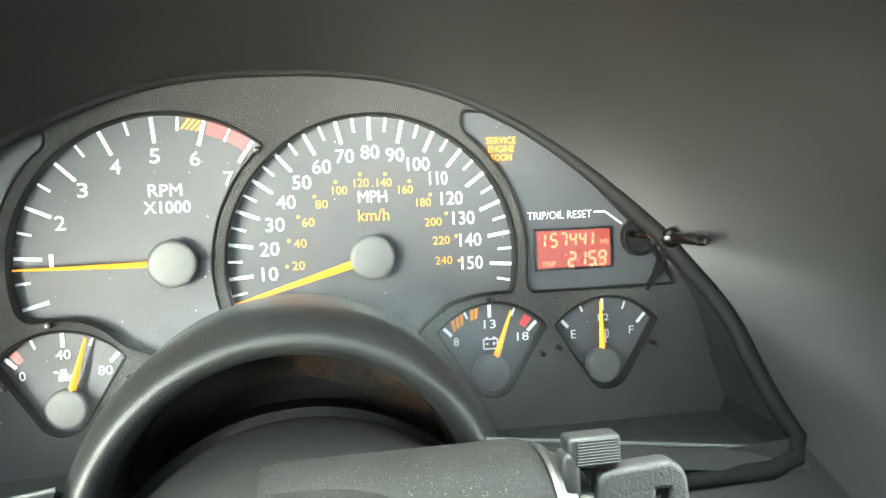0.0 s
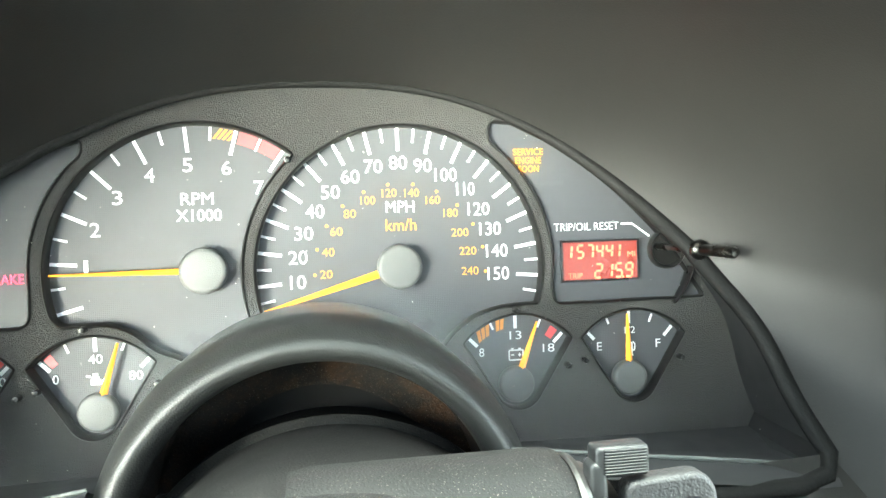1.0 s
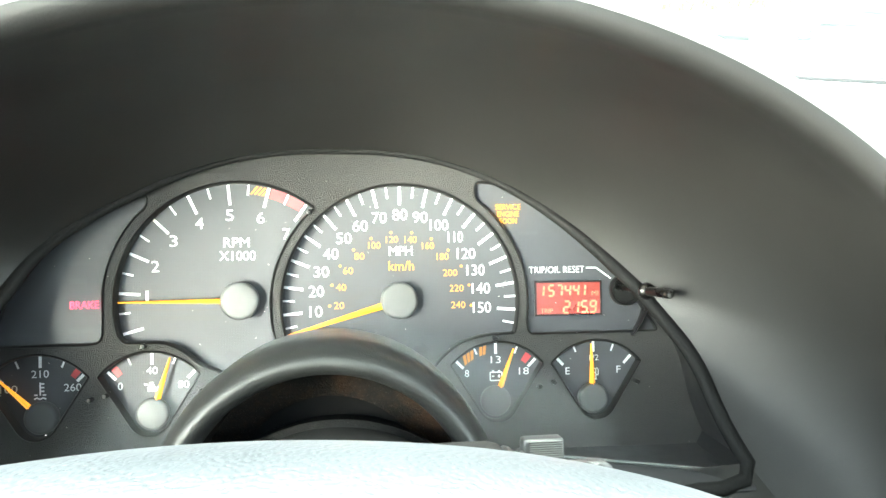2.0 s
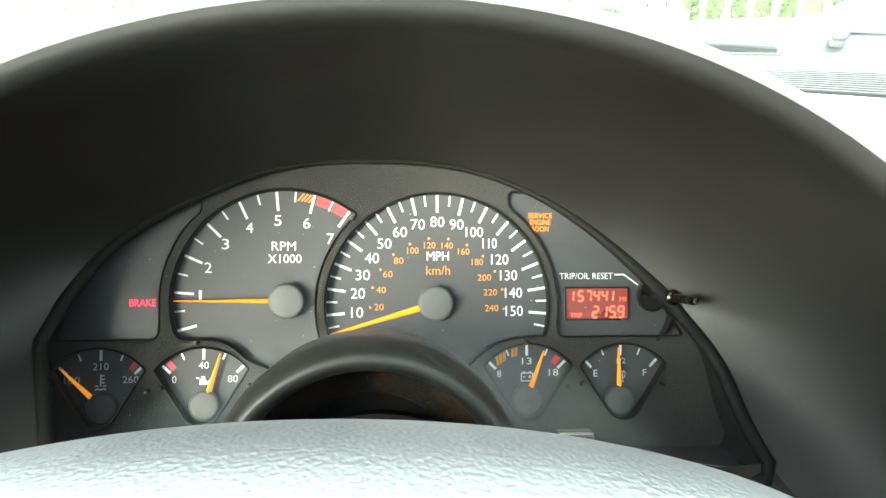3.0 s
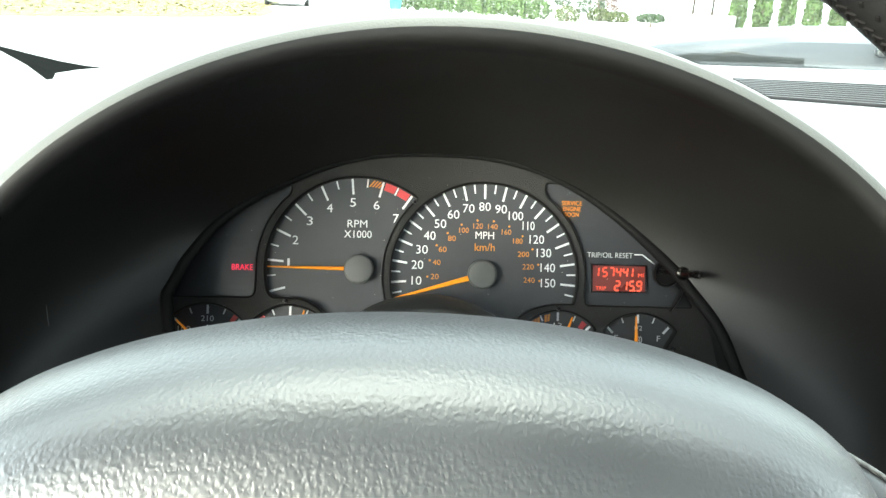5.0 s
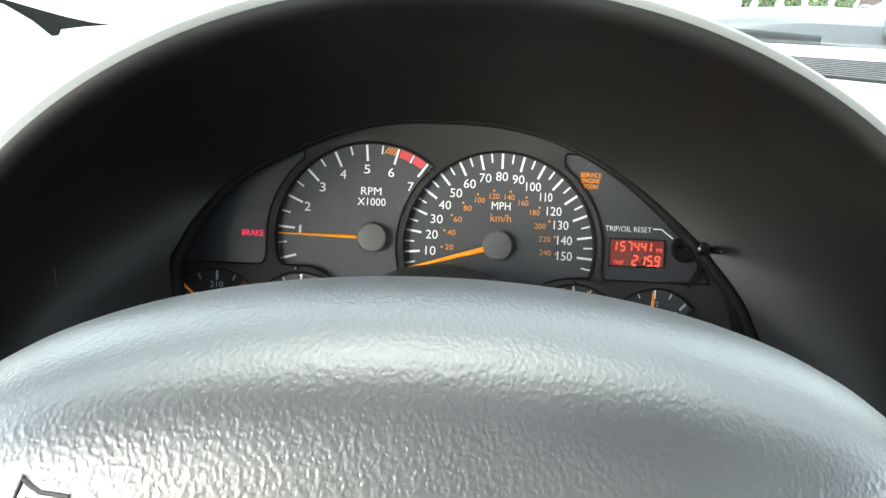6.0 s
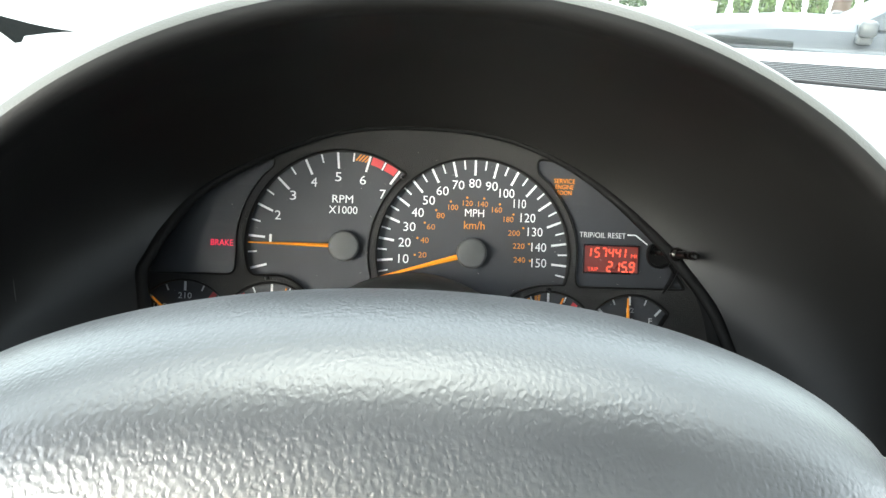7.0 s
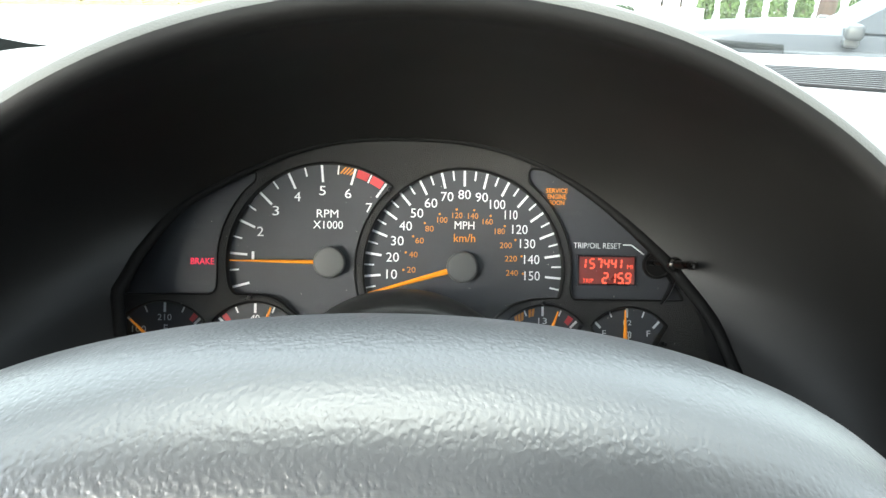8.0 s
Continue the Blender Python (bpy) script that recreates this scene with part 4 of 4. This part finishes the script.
sheet("wall_rear", [(-0.7, -1.7, 0.2), (-0.7, -1.7, 0.78), (1.1, -1.7, 0.90), (1.1, -1.7, 0.2)], TRIM, "plain grey cabin rear wall")
sheet("wall_left", [(-0.68, 0.6, 0.2), (-0.68, -1.7, 0.2), (-0.66, -1.7, 0.80), (-0.66, 0.6, 0.82)], TRIM, "grey door lining under the side window")
sheet("wall_right", [(1.08, 0.6, 0.2), (1.08, -1.7, 0.2), (1.06, -1.7, 0.80), (1.06, 0.6, 0.82)], TRIM, "grey door lining under the side window")
sheet("wall_front", [(-0.7, 0.02, 0.2), (-0.7, 0.02, 0.70), (1.1, 0.02, 0.70), (1.1, 0.02, 0.2)], TRIM, "dark bulkhead below the dashboard")
window = sheet("window_1", [(-0.62, 0.445, 0.858), (1.04, 0.445, 0.858), (0.95, -0.27, 1.17), (-0.52, -0.27, 1.17)], WINDSHIELD, "clear raked windshield", 0.005)
window.visible_shadow = False
pillar = sweep([(-0.645, 0.50, 0.83), (-0.60, 0.12, 1.0), (-0.54, -0.27, 1.175)], 0.022, 12)
tagged(part("pillar_left", smooth(pillar), TRIM), "pale grey windshield pillar", kind="structure")
pillar = sweep([(1.065, 0.50, 0.83), (1.02, 0.12, 1.0), (0.96, -0.27, 1.175)], 0.022, 12)
tagged(part("pillar_right", smooth(pillar), TRIM), "pale grey windshield pillar", kind="structure")

wiper = tagged(thing("windshield_wiper"), "grey windshield wiper at rest below the glass", "wiper")
part("blade", smooth(sweep([(0.255, 0.500, 0.8615), (0.275, 0.498, 0.8615), (0.33, 0.492, 0.8612), (0.401, 0.480, 0.8598)], [0.0015, 0.0045, 0.0055, 0.0050], 8, flat=1.35)), BLADE, wiper)
part("arm", smooth(sweep([(0.385, 0.484, 0.8560), (0.48, 0.492, 0.8510), (0.66, 0.52, 0.8440)], 0.0035, 8)), BLADE, wiper)
cowl = bmesh.new()
grid([[(-0.70 + 1.8 * j / 10, y, z) for j in range(11)] for y, z in ((0.447, 0.845), (0.52, 0.840), (0.60, 0.845), (0.62, 0.835), (0.62, 0.5))], bm=cowl)
tagged(part("cowl", smooth(cowl), BLADE), "dark cowl panel below the windshield", kind="structure")

# ---- outside ----
GROUND = material("pale_concrete_drive", (0.34, 0.335, 0.32), 0.9, vary=0.2, scale=0.8, bump=0.002, bump_scale=40)
GRASS = material("leaf_strewn_lawn", (0.105, 0.100, 0.030), 0.9, vary=0.7, scale=3.0, bump=0.03, bump_scale=20)
HEDGE = material("arborvitae_green", (0.060, 0.100, 0.026), 0.8, vary=0.5, scale=3.0)
BARK = material("brown_bark", (0.13, 0.085, 0.06), 0.9, vary=0.4, scale=6, bump=0.01, bump_scale=20)
CARPAINT = material("dark_grey_car_paint", (0.016, 0.021, 0.028), 0.4, vary=0.03, scale=2)
OWNPAINT = material("pale_car_paint", (0.55, 0.56, 0.58), 0.3, vary=0.03, scale=2)
DARKGLASS = material("dark_side_glass", (0.03, 0.035, 0.04), 0.1)
ground = bmesh.new()
bmesh.ops.create_grid(ground, x_segments=8, y_segments=8, size=600)
tagged(part("ground", ground, GROUND), "pale concrete drive reaching the distance", kind="structure")


def leaves(bm, centre, size, n, leaf, shape="ball", seed=1):
    """Many small leaf clumps over a rounded or conical form."""
    rng = random.Random(seed)
    for _ in range(n):
        a, h = rng.uniform(0, 2 * math.pi), rng.random()
        if shape == "cone":
            r = (1 - h) ** 0.65 * (0.75 + 0.35 * rng.random()) * (1.0 if h > 0.06 else 0.8)
            p = Vector((math.cos(a) * r * size[0], math.sin(a) * r * size[1], h * size[2]))
        else:
            z = rng.uniform(-0.8, 1)
            r = math.sqrt(max(0, 1 - z * z)) * (0.7 + 0.4 * rng.random())
            p = Vector((math.cos(a) * r * size[0], math.sin(a) * r * size[1], z * size[2] * (0.8 + 0.3 * rng.random())))
        m = Matrix.Translation(Vector(centre) + p) @ Euler((rng.uniform(0, 6), rng.uniform(0, 6), rng.uniform(0, 6))).to_matrix().to_4x4()
        k = leaf * rng.uniform(0.6, 1.4)
        vs = [bm.verts.new(m @ Vector(q)) for q in ((-k, 0, 0), (0, -k * 0.5, k * 0.2), (k, 0, 0), (0, k * 0.5, -k * 0.2))]
        bm.faces.new(vs)
    return bm


def seen(az, d):
    """A place on the ground at a bearing and distance from the driver's seat."""
    return (-0.034 + d * math.sin(radians(az)), -0.375 + d * math.cos(radians(az)), 0.0)


lawn = bmesh.new()
lawn.faces.new([lawn.verts.new((x, y, 0.012)) for x, y in ((-60, 10), (-13, 16.2), (-9.8, 17.5), (-6.5, 19.6), (-4.7, 21.6), (-5.0, 25), (-6.4, 31), (-8.0, 45), (-10, 80), (-60, 80))])
tagged(part("lawn", lawn, GRASS), "autumn lawn strewn with yellow leaves", kind="structure")
LEAF = material("fallen_yellow_leaf", (0.26, 0.19, 0.05), 0.8, vary=0.4, scale=1.5)
fallen = bmesh.new()
rng = random.Random(4)
for _ in range(3500):
    x, y = rng.uniform(-24, -5), rng.uniform(16.8, 36)
    if y < 17.8 + (x + 9.8) * 0.75 or x > -1.6 - 0.15 * y:
        continue
    a, k = rng.uniform(0, 6.28), rng.uniform(0.04, 0.10)
    fallen.faces.new([fallen.verts.new((x + k * math.cos(a + q), y + k * math.sin(a + q), 0.03 + rng.uniform(0, 0.05))) for q in (0, 1.4, 3.1, 4.7)])
tagged(part("fallen_leaves", fallen, LEAF), "yellow leaves scattered on the lawn", "leaves", kind="stuff")


def conifer(at):
    t = tagged(thing("arborvitae", Matrix.Translation(at)), "slender green arborvitae in a clipped row", "conifer", "arborvitae row")
    part("trunk", smooth(sweep([(0, 0, 0), (0, 0, 1.5), (0, 0, 3.2)], [0.06, 0.045, 0.01], 8)), BARK, t)
    bm = leaves(bmesh.new(), (0, 0, 0.08), (0.27, 0.27, 3.3), 4200, 0.060, "cone", 3)
    part("crown", bm, HEDGE, t)
    return t


first = conifer(seen(22.4, 26.0))
for i in range(1, 7):
    copy_thing(first, Matrix.Translation(seen(22.4 + 1.58 * i, 26.0 + 0.2 * i)) @ Matrix.Rotation(i * 1.3, 4, "Z") @ Matrix.Scale(1 + 0.06 * math.sin(i * 2.1), 4))


def shrub(name, at, size, mat, label, n=500, stem=0.0, seed=1, leaf=0.05):
    t = tagged(thing(name, Matrix.Translation(at)), label, "shrub", "garden shrubs")
    part("stem", smooth(sweep([(0, 0, 0), (0.02, 0, 0.15 + stem / 2), (0, 0, stem + size[2])], [0.04, 0.03, 0.015], 8)), BARK, t)
    part("crown", leaves(bmesh.new(), (0, 0, stem + size[2] * 0.8), size, n, leaf, seed=seed), mat, t)
    return t


LIME = material("lime_foliage", (0.05, 0.065, 0.012), 0.8, vary=0.4, scale=4)
RUST = material("rust_foliage", (0.09, 0.04, 0.028), 0.8, vary=0.4, scale=4)
DEEP = material("deep_green_foliage", (0.028, 0.048, 0.018), 0.8, vary=0.4, scale=4)
shrub("shrub", seen(10.6, 26.6), (0.42, 0.42, 0.28), LIME, "low rounded yellow-green shrub", seed=2)
shrub("shrub", seen(12.2, 29.0), (0.55, 0.5, 0.42), DEEP, "cloud-pruned dark green shrub on a stem", stem=0.25, seed=3, n=700)
shrub("shrub", seen(12.9, 28.5), (0.42, 0.4, 0.24), LIME, "low rounded yellow-green shrub", seed=4)
shrub("shrub", seen(14.2, 28.0), (0.45, 0.4, 0.20), LIME, "low rounded yellow-green shrub", seed=5)
shrub("shrub", seen(13.4, 33.0), (0.45, 0.4, 0.55), RUST, "upright rust-red autumn shrub", seed=6, n=700)
shrub("shrub", seen(16.6, 24.4), (0.42, 0.36, 0.14), DEEP, "flat-topped dark green shrub on a stem", stem=0.16, seed=7)
shrub("shrub", seen(10.2, 34.0), (0.40, 0.4, 0.32), DEEP, "small ball-clipped dark green shrub", stem=0.4, seed=8)
low = tagged(thing("low_hedge", Matrix.Translation(seen(3.4, 31.0))), "low uneven green boundary hedge", "hedge")
bm = bmesh.new()
for i in range(14):
    f = i / 13
    p = Vector(seen(-1.7 + 10.2 * f, 34.5 - 7.5 * f)) - Vector(seen(3.4, 31.0))
    leaves(bm, (p.x, p.y, 0.34), (0.42, 0.42, 0.34 + 0.06 * math.sin(i * 1.7)), 330, 0.07, seed=20 + i)
part("foliage", bm, HEDGE, low)


def tree(at, seed):
    t = tagged(thing("tree", Matrix.Translation(at)), "bare brown tree with sparse rust autumn leaves", "tree", "autumn trees")
    rng = random.Random(seed)
    part("trunk", smooth(sweep([(0, 0, -0.05), (0.03, 0.02, 1.2), (-0.04, 0, 2.6), (0.05, 0.05, 4.4)], [0.12, 0.10, 0.08, 0.03], 10)), BARK, t)
    for k in range(6):
        a = k * 1.05 + rng.random()
        h = 1.3 + 0.4 * k
        part("limb", smooth(sweep([(0, 0, h), (0.5 * math.cos(a), 0.5 * math.sin(a), h + 0.5), (1.1 * math.cos(a), 1.1 * math.sin(a), h + 1.3)], [0.06, 0.04, 0.01], 6)), BARK, t)
    part("crown", leaves(bmesh.new(), (0, 0, 2.5), (1.2, 1.2, 1.9), 1100, 0.09, seed=seed), RUST, t)
    return t


tree(seen(19.4, 31), 11)
tree(seen(20.7, 33), 12)
tree(seen(21.9, 35), 13)
wall = tagged(part("garden_wall", box((1.9, 0.25, 0.42), (0, 0, 0.21), 0.02), GROUND), "low pale stone garden wall", "wall")
wall.matrix_world = Matrix.Translation(seen(20.2, 25.5)) @ Matrix.Rotation(radians(-16), 4, "Z")
POLE = material("weathered_pole_wood", (0.045, 0.028, 0.020), 0.9, vary=0.3, scale=8, bump=0.008, bump_scale=30, stretch=(1, 1, 0.1))
pole = tagged(thing("utility_pole", Matrix.Translation(seen(30.0, 20.0)) @ Matrix.Rotation(radians(3), 4, "Y")), "weathered brown wooden utility pole", "pole")
part("post", smooth(sweep([(0, 0, -0.1), (0, 0, 3.5), (0, 0, 7.0)], [0.20, 0.18, 0.15], 16)), POLE, pole)
part("crossarm", box((1.6, 0.1, 0.12), (0, -0.2, 6.6), 0.01), POLE, pole)
TEAL = material("teal_bin_plastic", (0.03, 0.22, 0.20), 0.5)
wheelie = tagged(thing("wheeled_bin", Matrix.Translation(seen(-2.2, 33.0))), "teal plastic wheeled bin", "bin")
bm = grid([[(sx * (0.24 + 0.05 * h), sy * (0.26 + 0.06 * h), 0.05 + 0.95 * h) for sx, sy in ((-1, -1), (1, -1), (1, 1), (-1, 1))] for h in (0, 0.5, 1)], close_u=True)
part("tub", bm, TEAL, wheelie)
part("lid", box((0.64, 0.72, 0.06), (0, 0, 1.03), 0.02), TEAL, wheelie)

TYRE = material("black_tyre_rubber", (0.02, 0.02, 0.02), 0.8)
MIRROR = material("dark_mirror_plastic", (0.035, 0.038, 0.042), 0.35, vary=0.05)
ALLOY = material("silver_alloy", (0.5, 0.5, 0.5), 0.35, metal=1.0)
LAMPGLASS = material("pale_lamp_lens", (0.6, 0.6, 0.6), 0.15)


def build_car(m, paint, label):
    """A sedan with its nose at x = 0, its tail at 4.6 and its near side at y = 0."""
    c = tagged(thing("parked_car", m), label, "car", "parked cars")
    stations = ((0.0, 0.42, 0.52, 0.66), (0.10, 0.30, 0.62, 0.80), (0.35, 0.22, 0.69, 0.86), (0.80, 0.20, 0.75, 0.89), (1.25, 0.20, 0.79, 0.90), (1.60, 0.20, 0.80, 0.90), (2.6, 0.20, 0.82, 0.90), (3.6, 0.22, 0.86, 0.89), (4.2, 0.26, 0.88, 0.86), (4.5, 0.34, 0.84, 0.80), (4.6, 0.45, 0.74, 0.70))
    rows = []
    for x, z0, z1, hw in stations:
        h = z1 - z0
        sec = [(-hw * 0.92, z0), (-hw, z0 + 0.18 * h), (-hw * 1.01, z0 + 0.5 * h), (-hw * 0.985, z0 + 0.78 * h), (-hw * 0.93, z0 + 0.93 * h), (-hw * 0.75, z1), (-hw * 0.3, z1 + 0.025), (hw * 0.3, z1 + 0.025), (hw * 0.75, z1), (hw * 0.93, z0 + 0.93 * h), (hw * 0.985, z0 + 0.78 * h), (hw * 1.01, z0 + 0.5 * h), (hw, z0 + 0.18 * h), (hw * 0.92, z0)]
        rows.append([(x, 0.9 + y, z) for y, z in sec])
    bm = grid(rows, close_u=True)
    bm.verts.ensure_lookup_table()
    bm.faces.new(bm.verts[:14][::-1])
    bm.faces.new(bm.verts[-14:])
    body = part("body", smooth(bm, 45), paint, c)
    top = ((1.65, 0.80, 0.80), (2.35, 1.30, 0.62), (2.9, 1.38, 0.60), (3.5, 1.30, 0.60), (4.1, 0.88, 0.70))
    rows = []
    for x, z, hw in top:
        rows.append([(x, 0.9 - 0.82 + (0.82 - hw) * 0.2, 0.78), (x, 0.9 - hw, z - 0.05 * (z > 0.9)), (x, 0.9 - hw * 0.8, z), (x, 0.9 + hw * 0.8, z), (x, 0.9 + hw, z - 0.05 * (z > 0.9)), (x, 0.9 + 0.82, 0.78)])
    part("cabin", smooth(grid(rows), 45), paint, c)
    for pts in (((1.92, 0.86), (2.42, 1.24), (2.75, 1.28), (2.75, 0.86)), ((2.82, 0.86), (2.82, 1.28), (3.4, 1.22), (3.75, 0.90))):
        bm = bmesh.new()
        bm.faces.new([bm.verts.new((x, 0.9 - 0.83 + (z - 0.78) * 0.36 - 0.012, z)) for x, z in pts])
        part("side_window", bm, DARKGLASS, c)
    for x in (0.86, 3.62):
        for y, flip in ((0.05, -1), (1.75, 1)):
            # flat black disc, its colour standing for the arch's shaded hollow
            bm = bmesh.new()
            rot = Matrix.Translation((x, y, 0.31)) @ Matrix.Rotation(radians(90), 4, "X")
            lathe([(0.36, -0.02 * flip - 0.05), (0.36, 0.05)], (0, 0), 32, bm=bm)
            bm.faces.new(bm.verts[32:64])
            bmesh.ops.transform(bm, matrix=rot, verts=bm.verts)
            part("wheel_arch", bm, RIMBLACK, c)
            bm = lathe([(0.20, -0.09), (0.30, -0.10), (0.315, -0.07), (0.315, 0.07), (0.30, 0.10), (0.20, 0.09)], (0, 0), 32)
            bmesh.ops.transform(bm, matrix=rot, verts=bm.verts)
            w = part("wheel", smooth(bm), TYRE, c, "black tyre with silver rim")
            bm = lathe([(0.205, 0.085), (0.18, 0.06), (0.06, 0.07), (0.0, 0.075)] if flip < 0 else [(0.205, -0.085), (0.18, -0.06), (0.06, -0.07), (0.0, -0.075)], (0, 0), 24)
            bmesh.ops.transform(bm, matrix=rot, verts=bm.verts)
            part("rim", smooth(bm), ALLOY, w)
    for y, s in ((-0.10, -1), (1.90, 1)):
        mir = part("wing_mirror", smooth(box((0.10, 0.14, 0.095), (1.68, y, 0.79), 0.03, 3)), MIRROR, c, "dark wing mirror")
        part("mirror_foot", box((0.09, 0.12, 0.06), (1.68, y - s * 0.08, 0.725), 0.02), MIRROR, mir)
    part("bumper", smooth(box((0.34, 1.64, 0.34), (0.17, 0.9, 0.35), 0.09, 4)), paint, c)
    for y in (0.22, 1.58):
        part("headlight", smooth(box((0.16, 0.30, 0.12), (0.10, y, 0.56), 0.04, 3)), LAMPGLASS, c)
    part("handle", box((0.20, 0.03, 0.03), (2.62, -0.01, 0.76), 0.008), paint, c)
    return c


build_car(Matrix.Translation((1.96, 4.40, -0.06)) @ Matrix.Rotation(radians(-25), 4, "Z") @ Matrix.Translation((-0.86, 0, 0)), CARPAINT, "dark grey sedan parked across the drive")
build_car(Matrix.Translation(Vector(seen(-8.6, 33.5))) @ Matrix.Rotation(radians(99), 4, "Z"), OWNPAINT, "pale silver sedan parked far up the drive")
